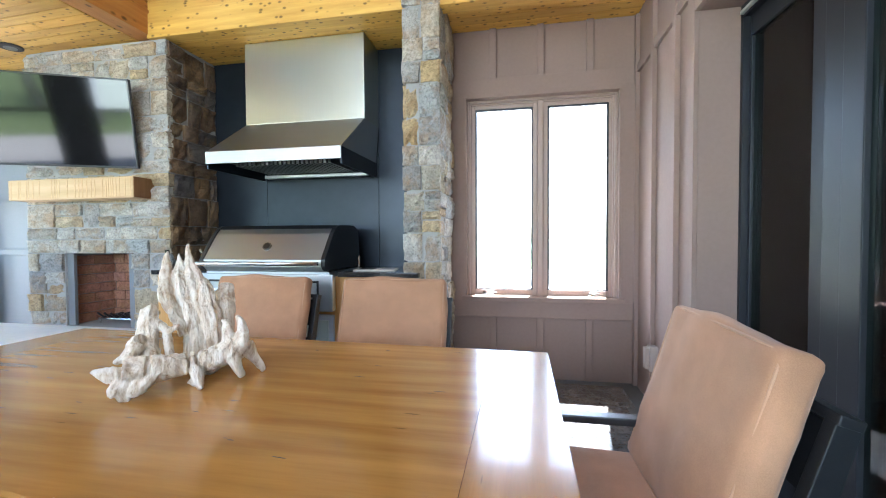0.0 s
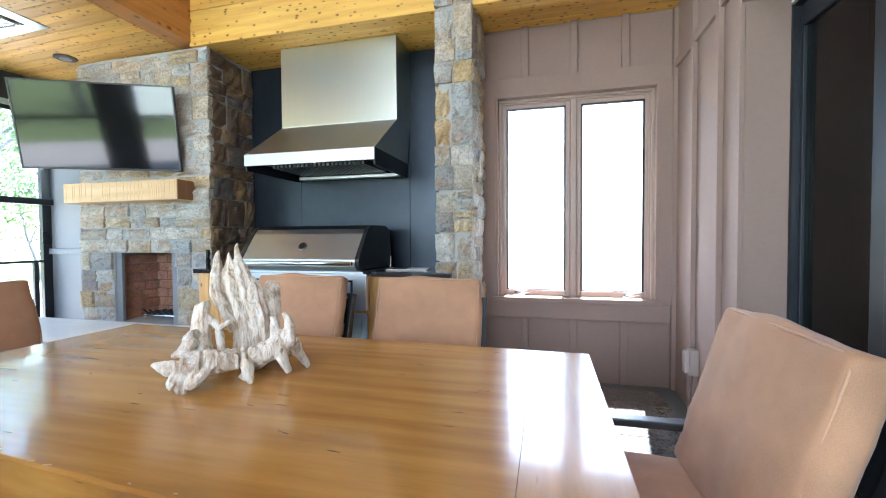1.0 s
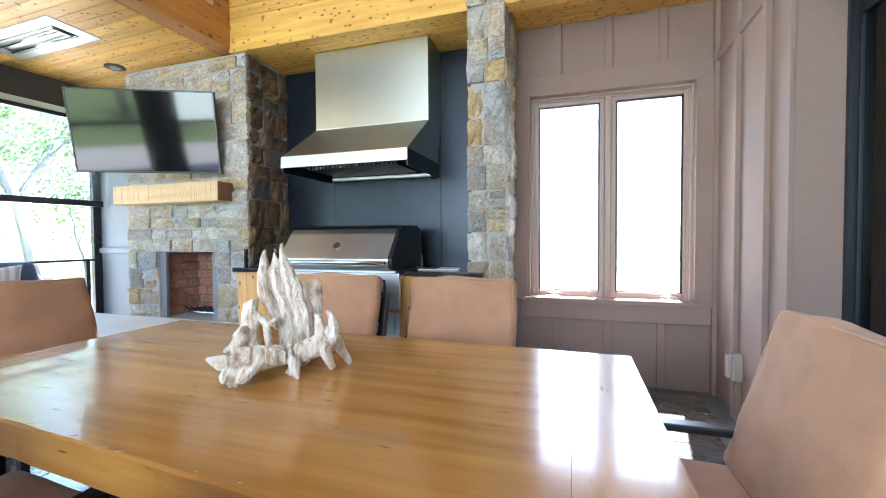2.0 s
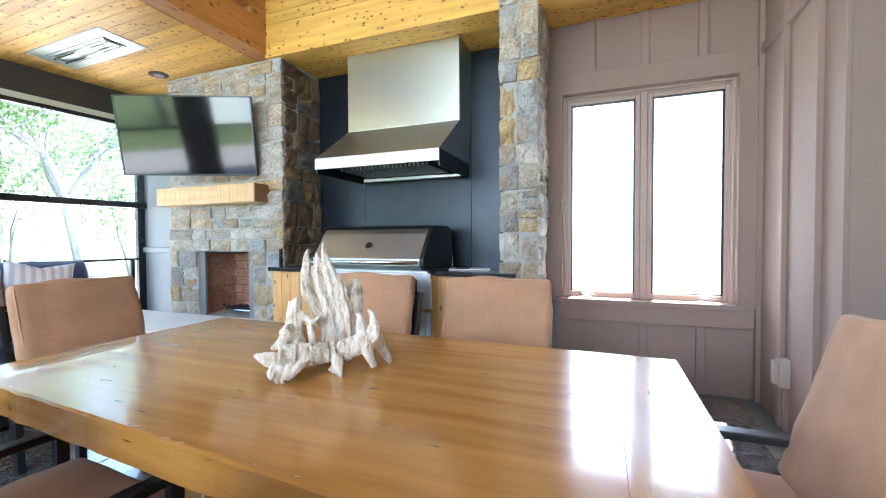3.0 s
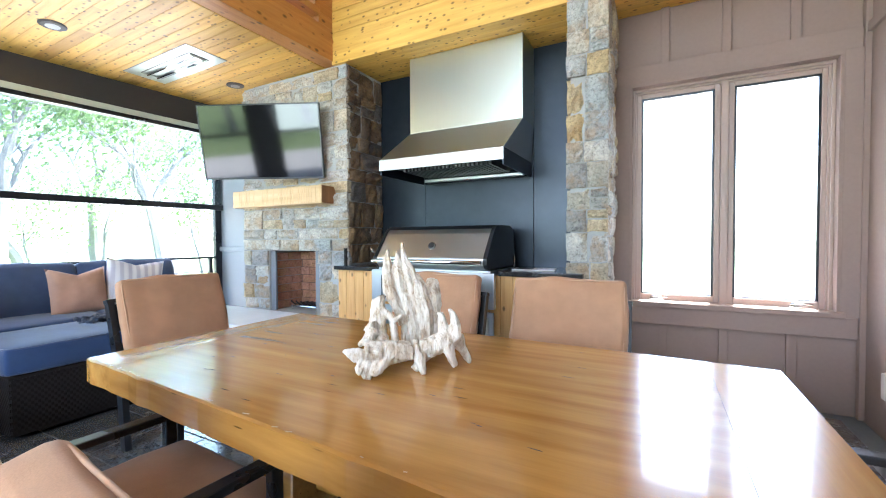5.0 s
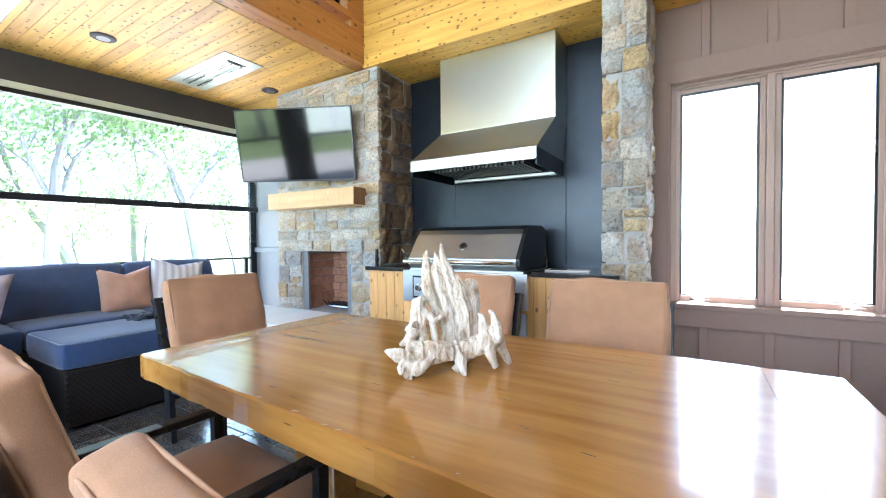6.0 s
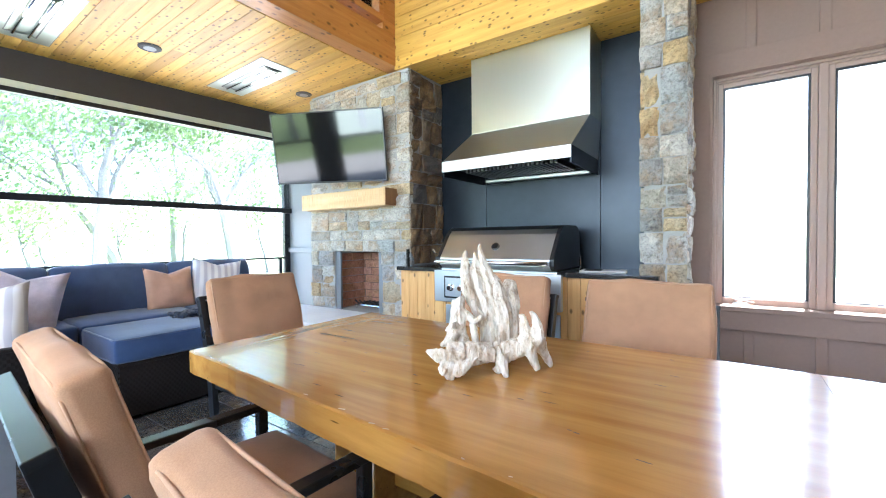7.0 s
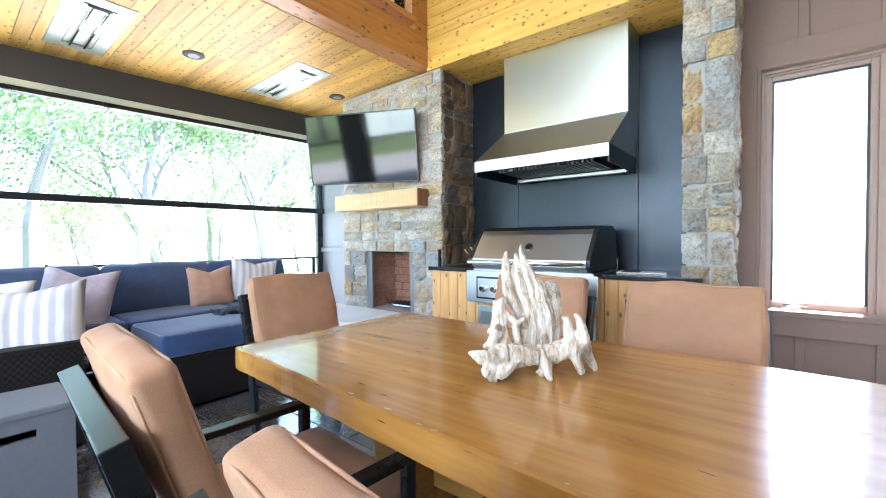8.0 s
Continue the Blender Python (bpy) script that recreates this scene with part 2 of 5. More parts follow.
M_BARK = painted("grey_bark", (0.17, 0.165, 0.16), 0.95, 0.3, 30)


def leaf_mat(name, a, c):
    m, nt, b = material(name, 0.55)
    nt.links.new(ramp(nt, rand_out(nt, True), [(0.0, a), (1.0, c)]), b.inputs["Base Color"])
    tr = nt.nodes.new("ShaderNodeBsdfTranslucent")
    tr.inputs["Color"].default_value = (*[min(1, x * 1.6) for x in c], 1)
    ms = nt.nodes.new("ShaderNodeMixShader")
    ms.inputs[0].default_value = 0.55
    nt.links.new(b.outputs[0], ms.inputs[1])
    nt.links.new(tr.outputs[0], ms.inputs[2])
    nt.links.new(ms.outputs[0], nt.nodes["Material Output"].inputs["Surface"])
    return m


M_LEAF = leaf_mat("oak_leaves", (0.045, 0.09, 0.03), (0.09, 0.14, 0.05))
M_LEAF_B = leaf_mat("pale_leaves", (0.07, 0.12, 0.04), (0.12, 0.18, 0.07))



def glass(name, tint):
    m = bpy.data.materials.new(name)
    m.use_nodes = True
    nt = m.node_tree
    gl, tr, mx = nt.nodes.new("ShaderNodeBsdfGlossy"), nt.nodes.new("ShaderNodeBsdfTransparent"), nt.nodes.new("ShaderNodeMixShader")
    gl.inputs["Roughness"].default_value = 0.02
    tr.inputs["Color"].default_value = (*tint, 1)
    fr = node(nt, "ShaderNodeFresnel", IOR=1.5)
    nt.links.new(fr.outputs[0], mx.inputs[0])
    nt.links.new(tr.outputs[0], mx.inputs[1])
    nt.links.new(gl.outputs[0], mx.inputs[2])
    nt.links.new(mx.outputs[0], nt.nodes["Material Output"].inputs["Surface"])
    return m


M_GLASS = glass("clear_glass", (0.93, 0.95, 0.95))
M_GLASS_GREEN = glass("green_tinted_glass", (0.55, 0.68, 0.60))
M_MESH = bpy.data.materials.new("insect_screen_mesh")
M_MESH.use_nodes = True
_nt = M_MESH.node_tree
_df, _tr, _mx = _nt.nodes.new("ShaderNodeBsdfTranslucent"), _nt.nodes.new("ShaderNodeBsdfTransparent"), _nt.nodes.new("ShaderNodeMixShader")
_df.inputs["Color"].default_value = (0.30, 0.31, 0.32, 1)
_tr.inputs["Color"].default_value = (0.82, 0.84, 0.84, 1)
_mx.inputs[0].default_value = 0.05
_nt.links.new(_tr.outputs[0], _mx.inputs[1])
_nt.links.new(_df.outputs[0], _mx.inputs[2])
_nt.links.new(_mx.outputs[0], _nt.nodes["Material Output"].inputs["Surface"])

# ---------------------------------------------------------------- building helpers
rng = random.Random(7)


def box(bm, x0, x1, y0, y1, z0, z1, bev=0.0):
    """A box, with bevelled edges where bev is given."""
    vs = [bm.verts.new((x, y, z)) for x in (x0, x1) for y in (y0, y1) for z in (z0, z1)]
    fs = [bm.faces.new([vs[i] for i in q]) for q in ((0, 1, 3, 2), (4, 6, 7, 5), (0, 4, 5, 1), (2, 3, 7, 6), (0, 2, 6, 4), (1, 5, 7, 3))]
    if bev:
        es = list({e for f in fs for e in f.edges})
        bmesh.ops.bevel(bm, geom=es, offset=bev, segments=2, affect="EDGES", profile=0.6)
    return bm


def prism(bm, outline, axis, a, c, bev=0.0):
    """A solid with the given outline across the axis, from a to c along it."""
    def put(p, k):
        q = list(p)
        q.insert(axis, k)
        return bm.verts.new(q)
    v0, v1 = [put(p, a) for p in outline], [put(p, c) for p in outline]
    fs = [bm.faces.new(v0), bm.faces.new(v1)]
    n = len(outline)
    for i in range(n):
        fs.append(bm.faces.new((v0[i], v0[(i + 1) % n], v1[(i + 1) % n], v1[i])))
    if bev:
        bmesh.ops.bevel(bm, geom=list({e for f in fs for e in f.edges}), offset=bev, segments=2, affect="EDGES", profile=0.6)
    bmesh.ops.recalc_face_normals(bm, faces=bm.faces)
    return bm


def tube(bm, pts, radii, sides=10, flat=1.0, closed=True):
    """A tube along the points, with a radius at each."""
    rings = []
    up = Vector((0.03, 0.05, 1)).normalized()
    for i, p in enumerate(pts):
        a, c = Vector(pts[max(i - 1, 0)]), Vector(pts[min(i + 1, len(pts) - 1)])
        d = (c - a).normalized()
        s = d.cross(up if abs(d.dot(up)) < 0.95 else Vector((1, 0, 0))).normalized()
        w = s.cross(d).normalized()
        r = radii[i] if isinstance(radii, (list, tuple)) else radii
        rings.append([bm.verts.new(Vector(p) + s * math.cos(k * math.tau / sides) * r + w * math.sin(k * math.tau / sides) * r * flat) for k in range(sides)])
    for a, c in zip(rings, rings[1:]):
        for k in range(sides):
            bm.faces.new((a[k], a[(k + 1) % sides], c[(k + 1) % sides], c[k]))
    if closed:
        bm.faces.new(rings[0][::-1])
        bm.faces.new(rings[-1])
    return bm


def soft_box(bm, hx, hy, hz, r, puff=0.0, wrinkle=0.0, seed=0, n=8, at=None):
    """A cushion: a box with round edges, bulging faces and a few creases."""
    def ticks(h):
        inner = [(-h + r) + (2 * (h - r)) * i / n for i in range(n + 1)]
        return [-h, -h + 0.35 * r] + inner + [h - 0.35 * r, h]
    ts = [ticks(h) for h in (hx, hy, hz)]
    hs, made = (hx, hy, hz), {}

    def vert(p):
        key = tuple(round(c, 5) for c in p)
        if key not in made:
            q = Vector(p)
            core = Vector([max(-h + r, min(h - r, c)) for h, c in zip(hs, q)])
            d = q - core
            q = core + d.normalized() * r if d.length > 1e-6 else q
            nrm = d.normalized() if d.length > 1e-6 else Vector((0, 0, 0))
            f = [1 - (c / h) ** 2 for c, h in zip(p, hs)]
            swell = puff * (f[0] * f[1] * abs(nrm.z) + f[1] * f[2] * abs(nrm.x) + f[0] * f[2] * abs(nrm.y))
            w = noise.noise(Vector((p[0] * 9 + seed, p[1] * 9, p[2] * 9))) * wrinkle
            q = q + nrm * (swell + w)
            made[key] = bm.verts.new((at @ q) if at else q)
        return made[key]
    for ax in range(3):
        o = [i for i in range(3) if i != ax]
        for side in (-1, 1):
            A, B = ts[o[0]], ts[o[1]]
            for i in range(len(A) - 1):
                for j in range(len(B) - 1):
                    q = []
                    for u, v in ((A[i], B[j]), (A[i + 1], B[j]), (A[i + 1], B[j + 1]), (A[i], B[j + 1])):
                        p = [0, 0, 0]
                        p[o[0]], p[o[1]], p[ax] = u, v, side * hs[ax]
                        q.append(vert(p))
                    try:
                        bm.faces.new(q)
                    except ValueError:
                        pass
    bmesh.ops.recalc_face_normals(bm, faces=bm.faces)
    return bm


def finish(name, bm, mat, smooth=False):
    me = bpy.data.meshes.new(name)
    bmesh.ops.recalc_face_normals(bm, faces=bm.faces)
    bm.to_mesh(me)
    bm.free()
    me.materials.append(mat)
    if smooth:
        me.polygons.foreach_set("use_smooth", [True] * len(me.polygons))
    return me


def part(name, bm, mat, parent, label="", smooth=False):
    ob = new(name, finish(name, bm, mat, smooth))
    ob.parent = parent
    if label:
        ob["label"] = label
    return ob


def thing(name, label, category, group="", at=(0, 0, 0), rz=0, kind=""):
    e = new(name)
    e.empty_display_size = 0.1
    e.matrix_basis = pose(*at, 0, 0, rz)
    return tagged(e, label, category, group, kind)


def solid(name, bm, mat, label="", category="", group="", kind="", smooth=False):
    return tagged(new(name, finish(name, bm, mat, smooth)), label, category, group, kind)


def B(*a, **k):
    return box(bmesh.new(), *a, **k)


# ---------------------------------------------------------------- structure
FLOOR, CEIL, SOFFIT, WALL_Y, WALL_X = 0.03, 2.86, 2.83, 3.70, 1.47
STONE_Y = 3.16

ground = solid("ground", B(-300, 300, -300, 300, -0.6, -0.32), M_GROUND, "sunlit green lawn round the house", "ground", kind="structure")
tagged(solid("patio", B(-13.5, 6, -9, 16, -0.32, -0.02), M_PATIO), "pale stone patio slab under the porch", "patio", kind="structure")
floor = solid("floor", B(-4.95, 1.9, -3.1, 4.05, -0.02, FLOOR - 0.006), M_GROUT, "slate tiled porch floor with grey grout", "floor", kind="structure")

# north wall: solid behind the grill and the fireplace, with the window opening on its right
WX0, WX1, WZ0, WZ1 = 0.12, 1.35, 0.67, 2.36
bm = bmesh.new()
box(bm, 0.0, WX0, WALL_Y, 3.95, 0, 3.12)
box(bm, WX1, 1.9, WALL_Y, 3.95, 0, 3.12)
box(bm, WX0, WX1, WALL_Y, 3.95, 0, WZ0)
box(bm, WX0, WX1, WALL_Y, 3.95, WZ1, 3.12)
wall_north = solid("wall_north", bm, M_SIDING, "taupe board and batten wall with a window", "wall", kind="structure")
tagged(solid("wall_north_back", B(-4.95, -0.0, 3.76, 3.95, 0, 3.12), M_DARK), "dark wall behind the grill alcove and fireplace", "wall", kind="structure")
# battens and flat trim on the north wall
for x in (0.355, 0.735, 1.115):
    for z0, z1 in ((WZ1 + 0.125, 2.9), (FLOOR, WZ0 - 0.135)):
        part("batten", B(x - 0.027, x + 0.027, WALL_Y - 0.028, WALL_Y, z0, z1, bev=0.003), M_SIDING, wall_north)
for z0, z1, x0, x1 in ((WZ1, WZ1 + 0.125, 0.005, 1.435), (WZ0 - 0.135, WZ0 - 0.0, 0.005, 1.435)):
    part("trim_board", B(x0, x1, WALL_Y - 0.055, WALL_Y, z0, z1, bev=0.003), M_SIDING, wall_north)
for x0, x1 in ((0.005, WX0), (WX1, 1.465)):
    part("trim_board", B(x0, x1, WALL_Y - 0.055, WALL_Y, WZ0, WZ1, bev=0.003), M_SIDING, wall_north)

# east wall with the sliding door opening
DY0, DY1, DZ = -1.6, 2.57, 2.33
bm = bmesh.new()
box(bm, WALL_X, 1.80, DY1, WALL_Y, 0, 3.12)
box(bm, WALL_X, 1.80, DY0, DY1, DZ, 3.12)
box(bm, WALL_X, 1.80, -3.1, DY0, 0, 3.12)
wall_east = solid("wall_east", bm, M_SIDING, "taupe board and batten wall beside the sliding door", "wall", kind="structure")
for y in (3.655, 3.25, 2.84):
    part("batten", B(WALL_X - 0.03, WALL_X, y - 0.025, y + 0.025, 0.03, 2.88, bev=0.003), M_SIDING, wall_east)
part("trim_board", B(WALL_X - 0.022, WALL_X, DY1, DY1 + 0.09, 0.03, DZ + 0.12, bev=0.003), M_SIDING, wall_east)
part("trim_board", B(WALL_X - 0.022, WALL_X, DY0, DY1, DZ, DZ + 0.12, bev=0.003), M_SIDING, wall_east)
part("trim_board", B(WALL_X - 0.022, WALL_X, DY1 + 0.09, 3.63, 2.44, 2.50, bev=0.003), M_SIDING, wall_east)

# the dim room beyond the sliding door, with a window in its north wall
IX0, IX1, IZ0, IZ1 = 2.15, 2.95, 0.83, 1.98
bm = bmesh.new()
box(bm, 1.80, IX0, 3.0, 3.1, 0, 2.7)
box(bm, IX1, 5.0, 3.0, 3.1, 0, 2.7)
box(bm, IX0, IX1, 3.0, 3.1, 0, IZ0)
box(bm, IX0, IX1, 3.0, 3.1, IZ1, 2.7)
box(bm, 1.80, 5.0, -3.1, -3.0, 0, 2.7)
box(bm, 4.9, 5.0, -3.0, 3.0, 0, 2.7)
box(bm, 1.80, 5.0, -3.1, 3.1, 2.6, 2.7)
solid("wall_house_interior", bm, M_PALEWALL, "pale plain room beyond the glass door", "wall", kind="structure")
solid("floor_house_interior", B(1.80, 5.0, -3.0, 3.0, -0.02, 0.02), M_DARK, "dark floor of the room beyond the door", "floor", kind="structure")
window_house = thing("window_2", "small bright window, standing open, in the room beyond the glass door", "window", kind="structure")
for x0, x1, z0, z1 in ((IX0, IX0 + 0.03, IZ0, IZ1), (IX1 - 0.03, IX1, IZ0, IZ1), (IX0 + 0.03, IX1 - 0.03, IZ0, IZ0 + 0.04), (IX0 + 0.03, IX1 - 0.03, IZ1 - 0.04, IZ1), (IX0 + 0.03, IX1 - 0.03, 1.64, 1.67)):
    part("window_frame", B(x0, x1, 3.02, 3.07, z0, z1, bev=0.003), M_WINFRAME, window_house)
part("window_sill", B(IX0 - 0.04, IX1 + 0.04, 2.94, 3.0, IZ0 - 0.03, IZ0, bev=0.004), M_WHITE, window_house)
# assumed cabinet, added so the room's left part stays dark behind the glass
pantry = thing("tall_cabinet", "assumed tall dark cabinet filling the dark part of the room beyond the door", "cabinet")
part("body", B(1.83, 1.99, 2.80, 2.98, 0.02, 2.4, bev=0.006), M_DARK, pantry)
part("door", B(1.84, 1.98, 2.782, 2.80, 0.10, 2.38, bev=0.004), M_DARK, pantry)

# rear wall of the porch with two wide screened openings
bm = bmesh.new()
for x0, x1 in ((-4.95, -4.85), (-3.45, -2.8), (-0.2, 0.0), (1.3, 1.9)):
    box(bm, x0, x1, -3.1, -2.85, 0, 2.5)
box(bm, -4.95, 1.9, -3.1, -2.85, 2.5, 3.12)
for x0, x1 in ((-4.85, -3.45), (-2.8, -0.2), (0.0, 1.3)):
    box(bm, x0, x1, -3.0, -2.95, 1.42, 1.48)
solid("wall_south", bm, M_HEADER, "brown wall with wide barred openings behind the table", "wall", kind="structure")

# west side: header, posts and rail, slightly out of square with the rest
WEST = pose(-4.44, 3.35, 0, 0, 0, -4.5)


def west(bm):
    bmesh.ops.transform(bm, matrix=WEST, verts=bm.verts)
    return bm


wall_west = solid("wall_west", west(B(-0.28, 0.0, -6.4, 0.12, 2.54, 3.12)), M_HEADER, "dark brown header beam over the screened opening", "header", kind="structure")
part("track", west(B(-0.10, -0.004, -6.4, 0.1, 2.485, 2.54)), M_TRACK, wall_west, "pale metal screen track")
part("track", west(B(-0.11, -0.012, -6.4, 0.1, 2.445, 2.485)), M_BLACK, wall_west, "black screen slot")
solid("wall_west_foot", west(B(-0.28, -0.02, -6.4, 0.1, -0.1, 0.10)), M_HEADER, "brown kerb under the screened opening", "kerb", kind="structure")
solid("wall_west_end", west(B(-0.28, 0.0, -6.6, -6.3, 0.1, 2.5)), M_GREYPOST, "grey corner post of the porch", "post", kind="structure")

# pier between the screen and the fireplace
pier = thing("porch_pier", "grey painted corner pier with a moulding band", "pier", kind="structure")
part("shaft", B(-4.62, -4.02, 3.46, 3.76, 0.03, 2.82), M_GREYPOST, pier)
part("corner_strip", B(-4.02, -3.70, 3.48, 3.76, 0.03, 2.82), M_HEADER, pier, "dark brown filler strip")
part("moulding", B(-4.64, -4.01, 3.43, 3.46, 1.04, 1.10, bev=0.006), M_GREYPOST, pier)
part("track_post", B(-4.64, -4.59, 3.38, 3.46, 0.03, 2.5), M_BLACK, pier, "black screen guide rail")

# ---------------------------------------------------------------- ceilings: cedar boards, one mesh each


def boards(bm, x0, x1, y0, y1, z, along, width=0.098, gap=0.0009, slope=0.0, thick=0.02):
    """Rows of boards with open V joints, in random lengths; slope: fall per metre towards -x."""
    lo, hi = (y0, y1) if along == 0 else (x0, x1)
    a, c = (x0, x1) if along == 0 else (y0, y1)
    n = max(1, round((hi - lo) / width))
    w = (hi - lo) / n
    for i in range(n):
        p = a
        while p < c - 0.01:
            q = min(c, p + rng.uniform(1.3, 3.4))
            if c - q < 0.4:
                q = c
            u0, u1 = lo + i * w + gap / 2, lo + (i + 1) * w - gap / 2
            dz = rng.uniform(0, 0.0012)
            X = (p, q - 0.002) if along == 0 else (u0, u1)
            Y = (u0, u1) if along == 0 else (p, q - 0.002)
            vs = []
            for zz, k in ((z + dz, 0.0013), (z + dz + thick, 0.0)):
                for x, sx in ((X[0], 1), (X[1], -1)):
                    for y, sy in ((Y[0], 1), (Y[1], -1)):
                        ex, ey = (0, k * sy) if along == 0 else (k * sx, 0)
                        vs.append(bm.verts.new((x + ex, y + ey, zz + slope * (x + 2.42))))
            for f in ((0, 1, 3, 2), (4, 6, 7, 5), (0, 4, 5, 1), (2, 3, 7, 6), (0, 2, 6, 4), (1, 5, 7, 3)):
                bm.faces.new([vs[j] for j in f])
            p = q
    return bm


WELL_X0, WELL_X1, WELL_Y0, WELL_Y1 = -2.42, 1.05, -2.3, 3.15
bm = bmesh.new()
boards(bm, -4.95, WELL_X0 - 0.16, -2.9, 3.76, CEIL, 0, slope=0.03)
solid("ceiling", bm, M_CEDAR_X, "knotty cedar board ceiling over the sofa", "ceiling", kind="structure")
bm = bmesh.new()
boards(bm, WELL_X0, 0.0, WELL_Y1 + 0.11, 3.76, SOFFIT, 0)
solid("ceiling_soffit", bm, M_CEDAR_X, "knotty cedar soffit over the grill", "ceiling", kind="structure")
bm = bmesh.new()
boards(bm, 0.0, WALL_X, WELL_Y1 + 0.11, WALL_Y, 2.90, 0)
solid("ceiling_corner", bm, M_CEDAR_X, "knotty cedar ceiling by the window", "ceiling", kind="structure")
bm = bmesh.new()
boards(bm, WELL_X1 + 0.1, WALL_X, -2.9, WELL_Y1 + 0.11, 2.90, 0)
boards(bm, WELL_X0 - 0.16, WELL_X1 + 0.1, -2.9, WELL_Y0 - 0.1, 2.90, 0)
solid("ceiling_edge", bm, M_CEDAR_X, "cedar ceiling round the raised well", "ceiling", kind="structure")
solid("ceiling_deck", B(WELL_X0 - 0.3, WELL_X1 + 0.3, WELL_Y0 - 0.3, WELL_Y1 + 0.3, 4.40, 4.5), M_DARK, "roof deck over the raised well", "ceiling", kind="structure")
# top of the well is unseen; its pale tone is added to brighten reflections
bm = bmesh.new()
boards(bm, WELL_X0 - 0.1, WELL_X1 + 0.1, WELL_Y0 - 0.1, WELL_Y1 + 0.1, 4.30, 0)
solid("ceiling_well", bm, M_WHITE, "unseen high board ceiling of the raised well, made pale to bounce light", "ceiling", kind="structure")
# low roof round the raised well
bm = bmesh.new()
box(bm, -5.6, WELL_X0 - 0.165, -3.6, 4.15, 3.12, 3.2)
box(bm, WELL_X1 + 0.105, 5.2, -3.6, 4.15, 3.12, 3.2)
box(bm, WELL_X0 - 0.165, WELL_X1 + 0.105, WELL_Y1 + 0.115, 4.15, 3.12, 3.2)
box(bm, WELL_X0 - 0.165, WELL_X1 + 0.105, -3.6, WELL_Y0 - 0.105, 3.12, 3.2)
solid("ceiling_roof_space", bm, M_DARK, "closed roof space over the cedar boards", "ceiling", kind="structure")


def well_side(name, axis, at, out, a, c, label, z0, window):
    """One side of the raised well: a beam at its foot and cedar boards above, with a clerestory window where wanted."""
    e = thing(name, label, "wall", kind="structure")
    s0, s1 = sorted((at, at + out))

    def slab(u0, u1, w0, w1, d=0.0, mat=M_CEDAR_X, nm="plank", bev=0.003, label=""):
        t0, t1 = sorted((at - math.copysign(d, out), at + out))
        bb = B(u0, u1, t0, t1, w0, w1, bev=bev) if axis == 1 else B(t0, t1, u0, u1, w0, w1, bev=bev)
        return part(nm, bb, mat, e, label)
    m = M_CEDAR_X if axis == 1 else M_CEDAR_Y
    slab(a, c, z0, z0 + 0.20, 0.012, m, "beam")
    z = z0 + 0.202
    while z < 4.3:
        h = min(0.096, 4.3 - z)
        if h < 0.01:
            break
        if window and z + h > 3.22:
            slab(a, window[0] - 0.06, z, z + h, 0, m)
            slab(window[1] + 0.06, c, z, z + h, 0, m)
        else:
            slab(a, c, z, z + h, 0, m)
        z += 0.1
    return e


well_side("well_side_north", 1, WELL_Y1, 0.11, WELL_X0, WELL_X1, "cedar clad side of the raised ceiling well over the grill", SOFFIT, None)
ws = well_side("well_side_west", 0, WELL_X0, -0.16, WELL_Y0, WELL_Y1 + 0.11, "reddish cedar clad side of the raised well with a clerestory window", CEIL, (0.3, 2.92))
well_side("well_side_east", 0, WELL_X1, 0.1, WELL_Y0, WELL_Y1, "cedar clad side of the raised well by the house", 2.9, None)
well_side("well_side_south", 1, WELL_Y0, -0.1, WELL_X0, WELL_X1, "cedar clad rear side of the raised well", 2.9, (-2.3, 0.93))


def clerestory(axis, at, out, a, c, label):
    """A band of glazing in one side of the well, with slender bars."""
    w = thing("window_clerestory", label, "window", kind="structure")

    def bar(nm, u0, u1, t0, t1, z0, z1, mat, bev=0.0):
        t0, t1 = sorted((at + t0 * out, at + t1 * out))
        bb = B(u0, u1, t0, t1, z0, z1, bev=bev) if axis == 1 else B(t0, t1, u0, u1, z0, z1, bev=bev)
        return part(nm, bb, mat, w)
    for u0, u1, z0, z1 in ((a - 0.06, c + 0.06, 3.22, 3.28), (a - 0.06, a, 3.28, 4.24), (c, c + 0.06, 3.28, 4.24), (a, c, 4.18, 4.24)):
        bar("frame", u0, u1, -0.015, 0.095, z0, z1, M_CEDAR_Y, 0.004)
    n = round((c - a) / 0.19)
    for i in range(1, n):
        u = a + (c - a) * i / n
        bar("glazing_bar", u - 0.012, u + 0.012, 0.04, 0.07, 3.28, 4.18, M_WHITE)
    bar("pane", a, c, 0.074, 0.079, 3.28, 4.18, M_GLASS).visible_shadow = False


clerestory(0, WELL_X0, -1, 0.3, 2.92, "clerestory window with slender white bars facing the trees")
# rear glazing is out of view, added to bring light into the well
clerestory(1, WELL_Y0, -1, -2.3, 0.93, "assumed clerestory window with slender white bars, unseen at the rear")

# ---------------------------------------------------------------- north window
window = thing("window_1", "pair of tall beige casement windows, brightly lit from outside", "window", kind="structure")
GY = 3.787
for x0, x1, z0, z1 in ((WX0, WX1, WZ0, WZ0 + 0.03), (WX0, WX1, WZ1 - 0.03, WZ1), (WX0, WX0 + 0.02, WZ0 + 0.03, WZ1 - 0.03), (WX1 - 0.02, WX1, WZ0 + 0.03, WZ1 - 0.03)):
    part("jamb", B(x0, x1, WALL_Y - 0.058, 3.86, z0, z1, bev=0.003), M_SIDING, window)
